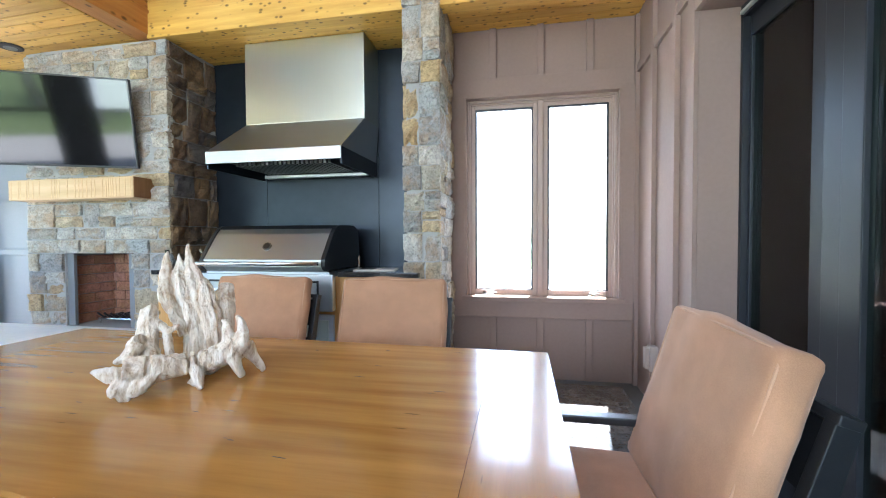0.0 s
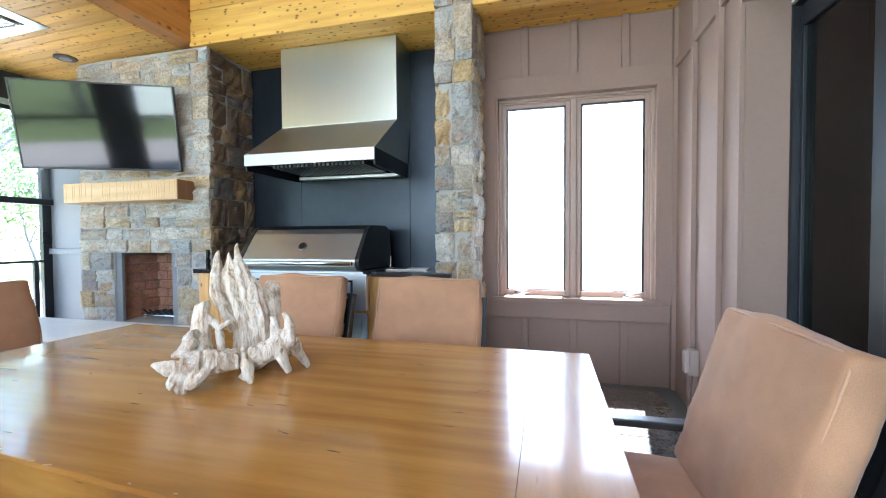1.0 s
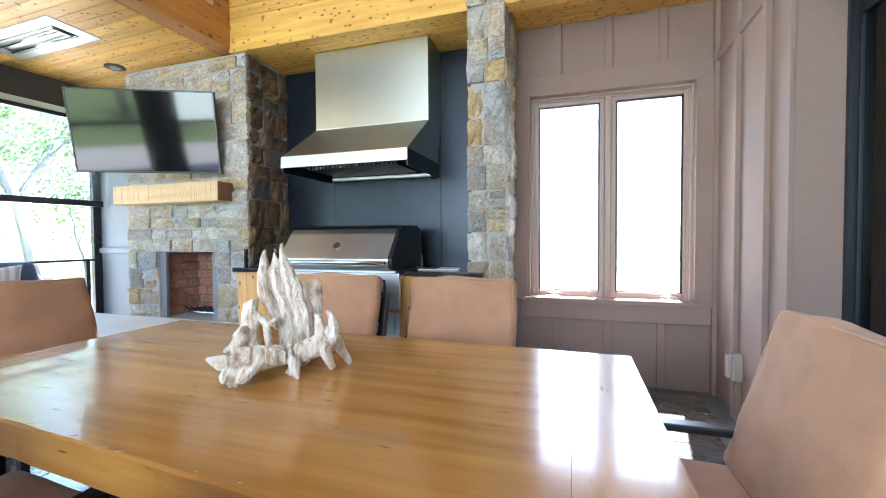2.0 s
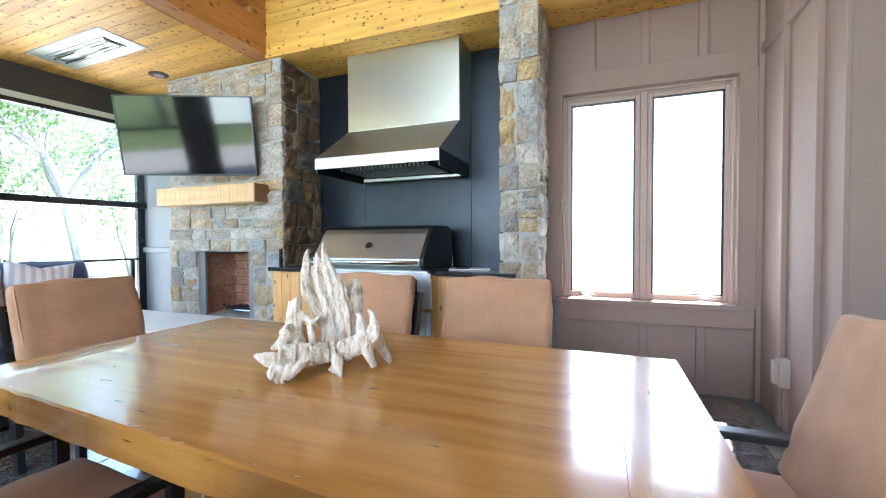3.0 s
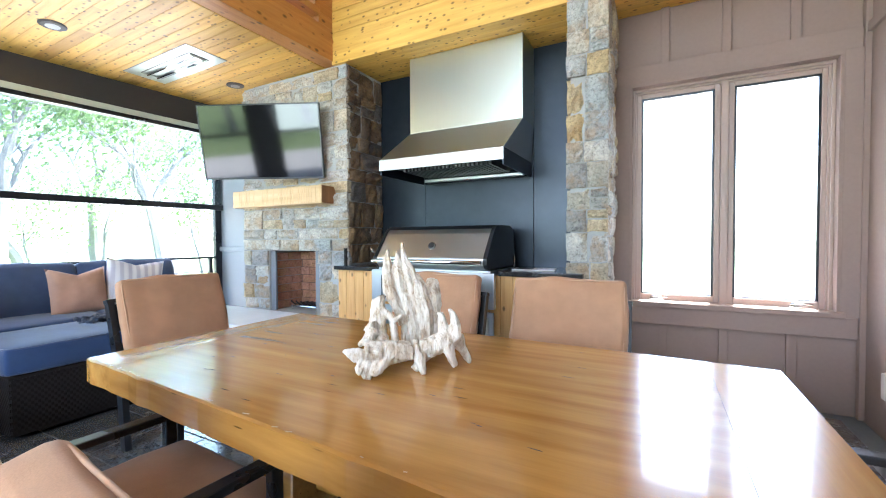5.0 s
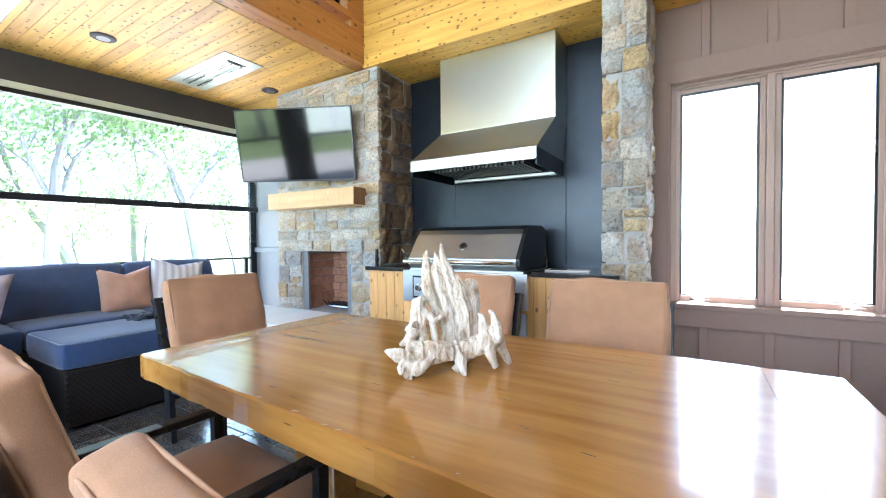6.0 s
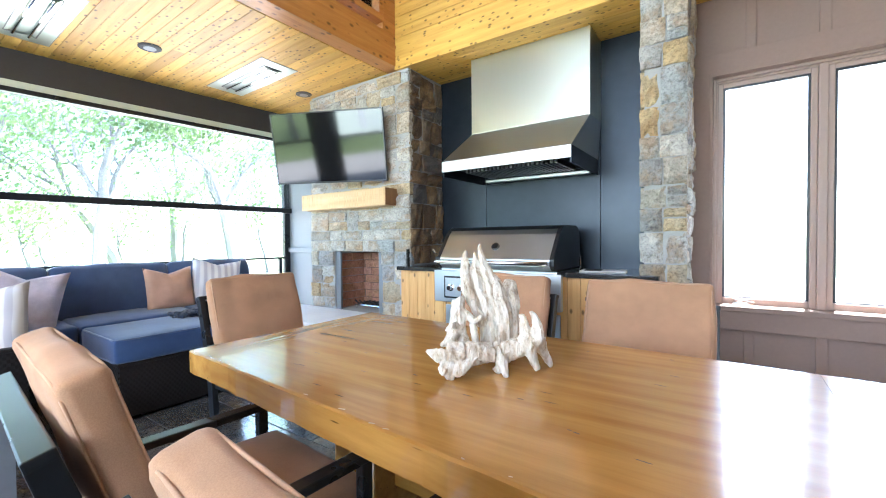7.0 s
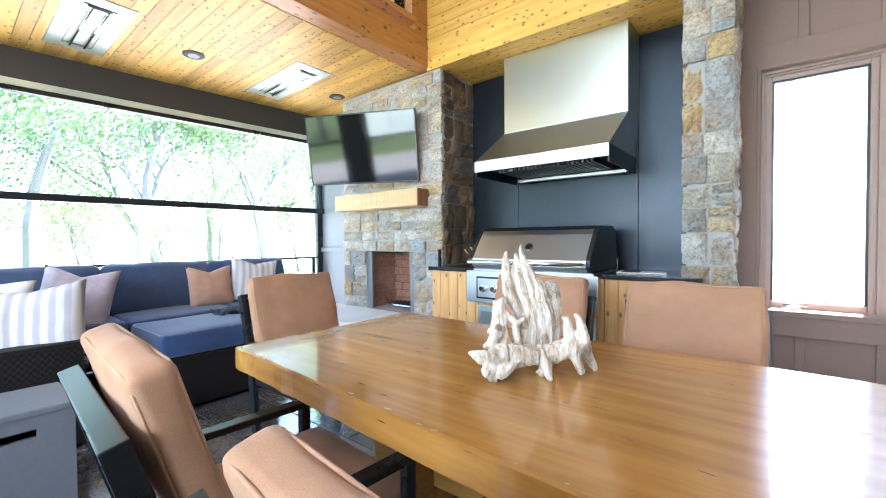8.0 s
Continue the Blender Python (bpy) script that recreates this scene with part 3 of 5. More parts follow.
part("mullion", B(0.715, 0.762, GY - 0.055, GY + 0.04, WZ0 + 0.03, WZ1 - 0.03, bev=0.004), M_WINFRAME, window)
part("sill", B(WX0 - 0.02, WX1 + 0.02, WALL_Y - 0.085, WALL_Y + 0.06, WZ0 - 0.004, WZ0 + 0.034, bev=0.006), M_SIDING, window)
for dy, wd in ((0.0, 0.018), (0.03, 0.030)):
    for x0, x1, z0, z1 in ((WX0 + 0.02, WX0 + 0.02 + wd, WZ0 + 0.03, WZ1 - 0.03), (WX1 - 0.02 - wd, WX1 - 0.02, WZ0 + 0.03, WZ1 - 0.03), (WX0 + 0.02 + wd, WX1 - 0.02 - wd, WZ1 - 0.03 - wd, WZ1 - 0.03)):
        part("stop_moulding", B(x0, x1, WALL_Y + 0.01 + dy, WALL_Y + 0.037 + dy, z0, z1, bev=0.004), M_WINFRAME, window)
for x0, x1, s0, s1 in ((WX0 + 0.02, 0.715, 0.059, 0.036), (0.762, WX1 - 0.02, 0.036, 0.056)):
    sash = part("sash", B(x0, x0 + s0, GY - 0.03, GY + 0.03, WZ0 + 0.03, WZ1 - 0.03, bev=0.006), M_WINFRAME, window)
    part("stile", B(x1 - s1, x1, GY - 0.03, GY + 0.03, WZ0 + 0.03, WZ1 - 0.03, bev=0.006), M_WINFRAME, sash)
    part("rail", B(x0 + s0, x1 - s1, GY - 0.03, GY + 0.03, WZ0 + 0.03, WZ0 + 0.08, bev=0.006), M_WINFRAME, sash)
    part("rail", B(x0 + s0, x1 - s1, GY - 0.03, GY + 0.03, WZ1 - 0.09, WZ1 - 0.03, bev=0.006), M_WINFRAME, sash)
    for a in ((x0 + s0, x0 + s0 + 0.014, WZ0 + 0.08, WZ1 - 0.09), (x1 - s1 - 0.014, x1 - s1, WZ0 + 0.08, WZ1 - 0.09), (x0 + s0 + 0.014, x1 - s1 - 0.014, WZ1 - 0.104, WZ1 - 0.09), (x0 + s0 + 0.014, x1 - s1 - 0.014, WZ0 + 0.08, WZ0 + 0.088)):
        part("gasket", B(a[0], a[1], GY - 0.02, GY + 0.01, a[2], a[3]), M_BLACK, sash, "black gasket")
    g = part("pane", B(x0 + s0, x1 - s1, GY - 0.003, GY + 0.003, WZ0 + 0.08, WZ1 - 0.09), M_GLASS, sash)
    g.visible_shadow = False
    cx = x0 + 0.17 if x0 < 0.5 else x1 - 0.17
    bm = bmesh.new()
    box(bm, cx - 0.05, cx + 0.05, GY - 0.075, GY - 0.035, WZ0 + 0.03, WZ0 + 0.052, bev=0.006)
    tube(bm, [(cx - 0.04, GY - 0.06, WZ0 + 0.058), (cx + 0.02, GY - 0.075, WZ0 + 0.07), (cx + 0.075, GY - 0.075, WZ0 + 0.062)], [0.009, 0.008, 0.006])
    part("crank", bm, M_CHROME, window, "metal folding crank handle", smooth=True)

# ---------------------------------------------------------------- sliding door
door = thing("door_1", "charcoal framed sliding glass door, closed", "door", kind="structure")
DX = 1.69
part("jamb", B(DX - 0.03, DX + 0.07, DY1 - 0.022, DY1, FLOOR, DZ), M_DOOR, door)
part("head", B(DX - 0.03, DX + 0.07, DY0, DY1 - 0.022, DZ - 0.06, DZ), M_DOOR, door)
part("sill", B(DX - 0.03, DX + 0.07, DY0, DY1 - 0.022, 0.0, FLOOR + 0.02), M_DOOR, door)
part("head_track", B(DX - 0.045, DX - 0.03, DY0, DY1 - 0.022, DZ - 0.05, DZ - 0.035), M_TRACK, door, "thin bright metal track")
for y0, y1, dx, s0, s1 in ((1.98, 2.548, 0.02, 0.12, 0.016), (0.55, 1.978, -0.015, 0.11, 0.09), (-0.75, 0.55, 0.02, 0.11, 0.04), (-1.6, -0.75, -0.015, 0.11, 0.04)):
    leaf = part("sliding_panel", B(DX + dx - 0.018, DX + dx + 0.018, y1 - s1, y1, FLOOR + 0.02, DZ - 0.06, bev=0.003), M_DOOR, door)
    part("stile", B(DX + dx - 0.018, DX + dx + 0.018, y0, y0 + s0, FLOOR + 0.02, DZ - 0.06, bev=0.003), M_DOOR, leaf)
    ya, yb = y0 + s0, y1 - s1
    if s1 == 0.09:
        part("interlock_stile", B(DX + dx - 0.024, DX + dx + 0.014, yb - 0.098, yb - 0.004, FLOOR + 0.02, DZ - 0.06, bev=0.004), M_DOOR, leaf)
        yb -= 0.098
    part("rail", B(DX + dx - 0.018, DX + dx + 0.018, ya, yb, FLOOR + 0.02, FLOOR + 0.14), M_DOOR, leaf)
    part("rail", B(DX + dx - 0.018, DX + dx + 0.018, ya, yb, DZ - 0.16, DZ - 0.06), M_DOOR, leaf)
    part("pane", B(DX + dx - 0.004, DX + dx + 0.004, ya, yb, FLOOR + 0.14, DZ - 0.16), M_GLASS_GREEN, leaf).visible_shadow = False

# outlet box with conduit on the east wall
outlet = thing("outlet_box", "pale weatherproof outlet box with a conduit below", "outlet")
part("box", B(1.418, WALL_X, 3.145, 3.222, 0.295, 0.46, bev=0.006), M_OUTLET, outlet)
part("cover", B(1.392, 1.418, 3.155, 3.212, 0.31, 0.45, bev=0.006), M_OUTLET, outlet, "hinged cover")
part("conduit", B(1.445, WALL_X, 3.168, 3.198, 0.03, 0.295, bev=0.004), M_SIDING, outlet, "painted conduit")

# ---------------------------------------------------------------- stonework


def pack(u0, u1, w0, w1, courses, lo, hi, rr):
    """Random ashlar: courses of uneven height, stones of uneven width, some courses split in two."""
    out, w = [], w0
    while w < w1 - 0.03:
        h = rr.uniform(*courses)
        if w1 - (w + h) < courses[0] * 0.7:
            h = w1 - w
        u = u0
        while u < u1 - 0.02:
            d = rr.uniform(lo, hi)
            if u1 - (u + d) < lo * 0.65:
                d = u1 - u
            if h > 0.17 and rr.random() < 0.45:
                k = rr.uniform(0.38, 0.62) * h
                if d > 0.22 and rr.random() < 0.5:
                    j = d * rr.uniform(0.4, 0.6)
                    out += [(u, u + j, w, w + k), (u + j, u + d, w, w + k), (u, u + d, w + k, w + h)]
                else:
                    out += [(u, u + d, w, w + k), (u, u + d, w + k, w + h)]
            else:
                out.append((u, u + d, w, w + h))
            u += d
        w += h
    return out


def stone_mesh(du, dw, depth, rr, mat):
    """A rough-faced stone, its back on the plane y = 0 and its face towards -y."""
    bm = bmesh.new()
    n = 4
    grid = []
    sd = Vector((rr.uniform(0, 50), rr.uniform(0, 50), 0))
    tilt = rr.uniform(-0.006, 0.006), rr.uniform(-0.006, 0.006)
    for j in range(n + 1):
        row = []
        for i in range(n + 1):
            u, w = i / n, j / n
            edge = i in (0, n) or j in (0, n)
            x = (u - 0.5) * du + (noise.noise(sd + Vector((u * 3, w * 3, 1))) * 0.008)
            z = (w - 0.5) * dw + (noise.noise(sd + Vector((u * 3, w * 3, 7))) * 0.007)
            y = -depth + (0.012 if edge else 0) + noise.noise(sd + Vector((u * 4, w * 4, 3))) * 0.020 + tilt[0] * (u - 0.5) * 2 + tilt[1] * (w - 0.5) * 2
            row.append(bm.verts.new((x, min(y, -0.008), z)))
        grid.append(row)
    for j in range(n):
        for i in range(n):
            bm.faces.new((grid[j][i], grid[j][i + 1], grid[j + 1][i + 1], grid[j + 1][i]))
    ring = grid[0][:] + [r[-1] for r in grid[1:]] + grid[-1][-2::-1] + [r[0] for r in grid[-2:0:-1]]
    back = [bm.verts.new((v.co.x, 0.02, v.co.z)) for v in ring]
    for k in range(len(ring)):
        m2 = (k + 1) % len(ring)
        bm.faces.new((ring[m2], ring[k], back[k], back[m2]))
    return finish("stone", bm, mat)


def stone_face(parent, rects, place, depth=0.045, joint=0.010, seed=1, mat=None):
    """Stones on one face; place turns (u, w) of a stone's middle into its pose."""
    rr = random.Random(seed)
    for u0, u1, w0, w1 in rects:
        me = stone_mesh(u1 - u0 - joint, w1 - w0 - joint, depth + rr.uniform(-0.014, 0.014), rr, mat or M_STONE)
        ob = new("stone", me)
        ob.parent = parent
        ob.matrix_basis = place((u0 + u1) / 2, (w0 + w1) / 2)


def south_face(y):
    return lambda u, w: pose(u, y, w)


def east_face(x):
    return lambda u, w: pose(x, u, w, 0, 0, 90)


SX0, SX1 = -3.75, -2.26
FX0, FX1, FZ0, FZ1 = -3.36, -2.64, 0.45, 1.07
HEARTH_Z = 0.43
chimney = thing("fireplace", "fieldstone fireplace with a brick firebox", "fireplace", kind="structure")
bm = bmesh.new()
yb = STONE_Y + 0.012
box(bm, SX0 + 0.03, FX0, yb, 3.74, 0.03, 2.83)
box(bm, FX1, SX1 - 0.018, yb, 3.74, 0.03, 2.83)
box(bm, FX0, FX1, yb, 3.74, FZ1, 2.83)
box(bm, FX0, FX1, yb, 3.74, 0.03, HEARTH_Z)
box(bm, FX0, FX1, 3.66, 3.74, HEARTH_Z, FZ1)
part("core", bm, M_MORTAR, chimney, "grey mortar")
rr = random.Random(21)
rects = pack(SX0, FX0, HEARTH_Z, FZ1, (0.10, 0.22), 0.12, 0.26, rr) + pack(FX1, SX1, HEARTH_Z, FZ1, (0.10, 0.22), 0.14, 0.3, rr)
rects += pack(SX0, SX1, FZ1, 2.81, (0.10, 0.24), 0.13, 0.36, rr)
stone_face(chimney, rects, south_face(STONE_Y + 0.035), seed=3)
# alcove side: the shade is put into these stones' darker colours
stone_face(chimney, pack(STONE_Y + 0.01, 3.72, 0.95, 2.81, (0.12, 0.26), 0.14, 0.3, rr), east_face(SX1 - 0.035), seed=4, mat=M_STONE_SHADED, joint=0.009)
# firebox
firebox = part("firebox", B(FX0 - 0.002, FX1 + 0.002, 3.60, 3.655, HEARTH_Z, FZ1), M_BRICKJOINT, chimney, "red firebrick lining")
BW, BH = 0.21, 0.088
me = finish("brick", B(-BW / 2 + 0.004, BW / 2 - 0.004, -0.015, 0.015, -BH / 2 + 0.004, BH / 2 - 0.004, bev=0.003), M_BRICK)
half = finish("brick", B(-BW / 4 + 0.004, BW / 4 - 0.004, -0.015, 0.015, -BH / 2 + 0.004, BH / 2 - 0.004, bev=0.003), M_BRICK)
for j in range(7):
    z = HEARTH_Z + BH * (j + 0.5)
    for i in range(4):
        x = FX0 + 0.05 + BW * i + (BW / 2 if j % 2 else 0)
        if x + BW / 2 < FX1 + 0.1:
            ob = new("brick", me)
            ob.parent = firebox
            ob.matrix_basis = pose(x, 3.60, z)
    for i in range(2):
        for xw, turn in ((FX0 + 0.012, 90), (FX1 - 0.012, 90)):
            ob = new("brick", me)
            ob.parent = firebox
            ob.matrix_basis = pose(xw, 3.30 + BW * i + (0.05 if j % 2 else 0), z, 0, 0, turn)
for x in (FX0 + 0.035, FX1 - 0.035):
    part("spark_curtain", B(x - 0.035, x + 0.035, STONE_Y + 0.03, STONE_Y + 0.055, HEARTH_Z, FZ1 - 0.005), M_GREYPOST, chimney, "folded mesh spark curtain")
grate = thing("fire_grate", "small metal log grate in the firebox", "grate")
bm = bmesh.new()
for i in range(6):
    x = -3.16 + i * 0.07
    tube(bm, [(x, 3.28, HEARTH_Z + 0.10), (x, 3.33, HEARTH_Z + 0.055), (x, 3.52, HEARTH_Z + 0.06)], 0.009, 6)
part("rack", bm, M_BLACK, grate, "black iron bars")
bm = bmesh.new()
for y in (3.32, 3.5):
    tube(bm, [(-3.2, y, HEARTH_Z + 0.04), (-2.78, y, HEARTH_Z + 0.04)], 0.011, 6)
    for x in (-3.18, -2.8):
        tube(bm, [(x, y, HEARTH_Z + 0.002), (x, y, HEARTH_Z + 0.05)], 0.010, 6)
part("stand", bm, M_CHROME, grate, "bright steel rods")
# raised hearth
hearth = thing("hearth", "raised hearth of fieldstone with a pale slab", "hearth", kind="structure")
part("slab", B(-4.35, SX1 + 0.0, 2.50, STONE_Y + 0.02, HEARTH_Z - 0.055, HEARTH_Z, bev=0.008), M_HEARTH, hearth, "pale limestone slab")
part("core", B(-4.30, SX1 - 0.06, 2.58, STONE_Y + 0.02, 0.03, HEARTH_Z - 0.055), M_MORTAR, hearth)
stone_face(hearth, pack(-4.31, SX1 - 0.05, 0.03, HEARTH_Z - 0.06, (0.09, 0.18), 0.12, 0.3, rr), south_face(2.59), seed=5)

# mantel beam
mantel = thing("mantel_shelf", "thick rough-sawn timber mantel beam on the stone", "mantel")
bm = B(-3.68, -2.425, 2.985, STONE_Y + 0.02, 1.52, 1.69, bev=0.006)
part("beam", bm, M_MANTEL, mantel)
part("end_face", B(-2.425, -2.42, 2.99, STONE_Y + 0.02, 1.525, 1.685), M_MANTEL_END, mantel, "dark end grain")
bm = bmesh.new()
for i in range(46):
    x = -3.66 + i * 0.0268 + rng.uniform(-0.009, 0.009)
    if rng.random() < 0.3:
        continue
    prism(bm, [(x, 2.9835), (x + 0.004, 2.9825), (x + 0.010, 2.9835), (x + 0.012, 2.9865), (x, 2.9865)], 2, 1.53, 1.68)
tagged(part("sawn_texture", bm, M_MANTEL, mantel, "raised saw marks"), kind="stuff")

# stone pillar
pillar = thing("stone_pillar", "slim fieldstone pillar beside the grill alcove", "pillar", kind="structure")
PX0, PX1 = -0.255, 0.025
part("core", B(PX0 + 0.03, PX1 - 0.018, 3.118, 3.74, 0.03, 2.86), M_MORTAR, pillar, "grey mortar")
rects, w = [], 0.5
rp = random.Random(12)
while w < 2.9:
    h = rp.uniform(0.14, 0.25)
    c = PX0 + (PX1 - PX0) * rp.uniform(0.42, 0.62)
    if rp.random() < 0.35:
        k = w + h * rp.uniform(0.4, 0.6)
        rects += [(PX0, c, w, w + h), (c, PX1, w, k), (c, PX1, k, w + h)]
    else:
        rects += [(PX0, c, w, w + h), (c, PX1, w, w + h)]
    w += h
stone_face(pillar, rects, south_face(3.135), seed=8, depth=0.04)
stone_face(pillar, pack(3.12, 3.68, 0.05, 2.9, (0.14, 0.25), 0.16, 0.3, rp), east_face(PX1 - 0.035), seed=9, depth=0.04)

# ---------------------------------------------------------------- grill alcove
panel = thing("alcove_panel", "blackened steel back panel of the grill alcove", "panel", kind="structure")
for x0, x1 in ((-2.29, -1.742), (-1.738, -0.652), (-0.648, -0.2)):
    part("sheet", B(x0, x1, 3.715, 3.735, 0.9, 2.84, bev=0.002), M_PANEL, panel)

hood = thing("range_hood", "large brushed stainless steel range hood over the grill", "range hood")
part("chimney", B(-1.705, -0.645, 3.38, 3.712, 2.15, 2.825, bev=0.004), M_STEEL_Z, hood, "tall brushed steel duct cover")
bm = bmesh.new()
ht = [(-1.705, 3.385, 2.15), (-0.645, 3.385, 2.15), (-0.645, 3.70, 2.15), (-1.705, 3.70, 2.15)]
hb = [(-1.757, 2.98, 1.845), (-0.665, 2.98, 1.845), (-0.665, 3.70, 1.845), (-1.757, 3.70, 1.845)]
v0, v1 = [bm.verts.new(p) for p in hb], [bm.verts.new(p) for p in ht]
bm.faces.new(v0), bm.faces.new(v1)
for i in range(4):
    bm.faces.new((v0[i], v0[(i + 1) % 4], v1[(i + 1) % 4], v1[i]))
part("canopy", bm, M_STEEL_X, hood, "sloped steel canopy")
bm = bmesh.new()
box(bm, -1.757, -0.665, 2.972, 2.99, 1.755, 1.845, bev=0.003)
part("lip", bm, M_STEEL_X, hood, "bright steel front lip")
for x0, x1 in ((-1.757, -1.745), (-0.677, -0.665)):
    part("cheek", B(x0, x1, 2.99, 3.70, 1.72, 1.845), M_PANEL, hood, "dark side cheek")
part("underside", B(-1.745, -0.677, 2.99, 3.70, 1.80, 1.815), M_PANEL, hood, "dark underside")
part("rear_rail", B(-1.66, -0.70, 3.56, 3.62, 1.722, 1.748, bev=0.003), M_STEEL_X, hood, "steel drip rail")
for i in range(22):
    x = -1.60 + i * 0.037
    bm = B(x - 0.011, x + 0.011, 3.12, 3.56, 1.755, 1.798)
    part("baffle", bm, M_BAFFLE, hood)
for x in (-1.5, -1.21, -0.92):
    bm = bmesh.new()
    tube(bm, [(x, 3.06, 1.80), (x, 3.06, 1.775)], 0.028, 16)
    part("lamp", bm, M_CHROME, hood, "small round hood light")

counter = thing("countertop", "polished black granite countertop", "countertop")
part("slab", B(-2.345, -1.835, 3.05, 3.713, 0.905, 0.94, bev=0.004), M_GRANITE, counter)
part("slab", B(-0.735, -0.13, 3.05, 3.713, 0.905, 0.94, bev=0.004), M_GRANITE, counter)
part("slab", B(-1.835, -0.735, 3.56, 3.713, 0.905, 0.94, bev=0.004), M_GRANITE, counter)
part("backsplash", B(-2.30, -2.28, 3.14, 3.70, 0.94, 1.10, bev=0.003), M_GRANITE, counter)


def cabinet(x0, x1, label):
    e = thing("cabinet", label, "cabinet", "cabinets under the granite counter")
    part("body", B(x0 + 0.01, x1 - 0.01, 3.12, 3.70, 0.10, 0.905), M_DARK, e)
    n = max(1, round((x1 - x0) / 0.095))
    w = (x1 - x0) / n
    for i in range(n):
        part("plank", B(x0 + i * w + 0.0015, x0 + (i + 1) * w - 0.0015, 3.095, 3.12, 0.11, 0.903, bev=0.003), M_CABINET, e)
    return e


cabinet(-2.33, -1.84, "knotty cedar plank cabinet beside the fireplace")
cabinet(-0.73, -0.16, "knotty cedar plank cabinet beside the stone pillar")
cabinet(-1.84, -0.73, "knotty cedar plank cabinet below the grill")
doors = thing("access_door", "stainless double access doors below the grill", "access door")
for x0, x1 in ((-1.80, -1.295), (-1.285, -0.78)):
    d = part("door", B(x0, x1, 3.075, 3.094, 0.16, 0.62, bev=0.004), M_STEEL_X, doors)
    part("raised_panel", B(x0 + 0.04, x1 - 0.04, 3.065, 3.075, 0.2, 0.58, bev=0.004), M_STEEL_Z, d)

# gas grill
grill = thing("gas_grill", "built-in stainless steel gas grill with a closed lid", "grill")
GX0, GX1 = -1.79, -0.775
part("firebox", B(GX0, GX1, 3.0, 3.56, 0.66, 0.945, bev=0.004), M_STEEL_X, grill, "steel grill body")
part("control_panel", B(GX0 - 0.045, GX1 + 0.045, 2.955, 3.0, 0.665, 0.93, bev=0.008), M_STEEL_X, grill, "brushed steel control panel")
part("inset", B(GX0 + 0.06, GX1 - 0.06, 2.95, 2.956, 0.70, 0.885, bev=0.002), M_BLACK, grill, "black inset frame")
part("fascia", B(GX0 + 0.075, GX1 - 0.075, 2.945, 2.951, 0.715, 0.87, bev=0.002), M_STEEL_X, grill)
for i in range(8):
    x = GX0 + 0.135 + i * 0.105
    bm = bmesh.new()
    tube(bm, [(x, 2.946, 0.79), (x, 2.938, 0.79), (x, 2.936, 0.79), (x, 2.905, 0.79)], [0.030, 0.030, 0.022, 0.020], 18)
    part("knob", bm, M_CHROME, grill, "chrome control knob", smooth=False)
lid_pts = [(2.935, 0.985), (2.935, 1.035), (2.955, 1.06), (3.08, 1.225), (3.12, 1.262), (3.17, 1.285), (3.45, 1.29), (3.54, 1.25), (3.56, 1.0), (3.56, 0.95), (2.97, 0.95)]
bm = prism(bmesh.new(), lid_pts, 0, GX0 + 0.03, GX1 - 0.03)
lid = part("lid", bm, M_STEEL_X, grill, "curved brushed steel lid")
for x0, x1 in ((GX0, GX0 + 0.032), (GX1 - 0.032, GX1)):
    pts = [(y + (0.004 if y > 3.2 else -0.004), z + 0.004) for y, z in lid_pts]
    part("end_cap", prism(bmesh.new(), pts, 0, x0, x1, bev=0.004), M_BLACK, lid, "black cast end cap")
bm = bmesh.new()
prism(bm, [(3.115, 1.262), (3.17, 1.290), (3.45, 1.296), (3.50, 1.28), (3.45, 1.27), (3.17, 1.27)], 0, GX0 + 0.032, GX1 - 0.032)
part("top_band", bm, M_BLACK, lid, "black top band")
bm = bmesh.new()
tube(bm, [(GX0 + 0.03, 2.875, 1.01), (GX1 - 0.03, 2.875, 1.01)], 0.016, 14)
for x in (GX0 + 0.06, GX1 - 0.06):
    tube(bm, [(x, 2.94, 1.01), (x, 2.875, 1.01)], 0.013, 10)
part("handle", bm, M_CHROME, lid, "round chrome bar handle", smooth=True)
bm = bmesh.new()
nrm = Vector((0, -0.80, 0.60))
c = Vector((-1.27, 3.005, 1.128))
tube(bm, [c - nrm * 0.012, c + nrm * 0.012], 0.033, 20)
gauge = part("thermometer", bm, M_BAFFLE, lid, "round dial thermometer")
bm = bmesh.new()
tube(bm, [c + nrm * 0.012, c + nrm * 0.014], 0.025, 20)
part("dial", bm, M_BLACK, gauge, "dark dial")
bm = bmesh.new()
tube(bm, [(GX1 + 0.02, 3.5, 0.945), (GX1 + 0.02, 3.5, 1.04)], 0.011, 8)
part("rear_post", bm, M_CHROME, grill, "small steel rear post")

mag = thing("magazine", "open magazine lying on the granite counter", "magazine")
part("pages", B(-0.16, 0.16, -0.10, 0.10, 0.0, 0.008, bev=0.003), M_WHITE, mag)
part("cover_print", B(-0.13, -0.01, -0.08, 0.08, 0.008, 0.0095), M_DARK, mag, "dark printed page")
part("cover_print", B(0.02, 0.14, -0.08, 0.02, 0.008, 0.0095), M_PILLOW_MAUVE, mag, "grey printed page")
mag.matrix_basis = pose(-0.53, 3.31, 0.941, 0, 0, 8)
# small dark bowl with utensils
bowl = thing("bowl", "small black bowl with metal utensils by the grill", "bowl", at=(-1.955, 3.28, 0.941))
bm = bmesh.new()
tube(bm, [(0, 0, 0.0), (0, 0, 0.012), (0, 0, 0.05), (0, 0, 0.085)], [0.04, 0.045, 0.075, 0.085], 20)
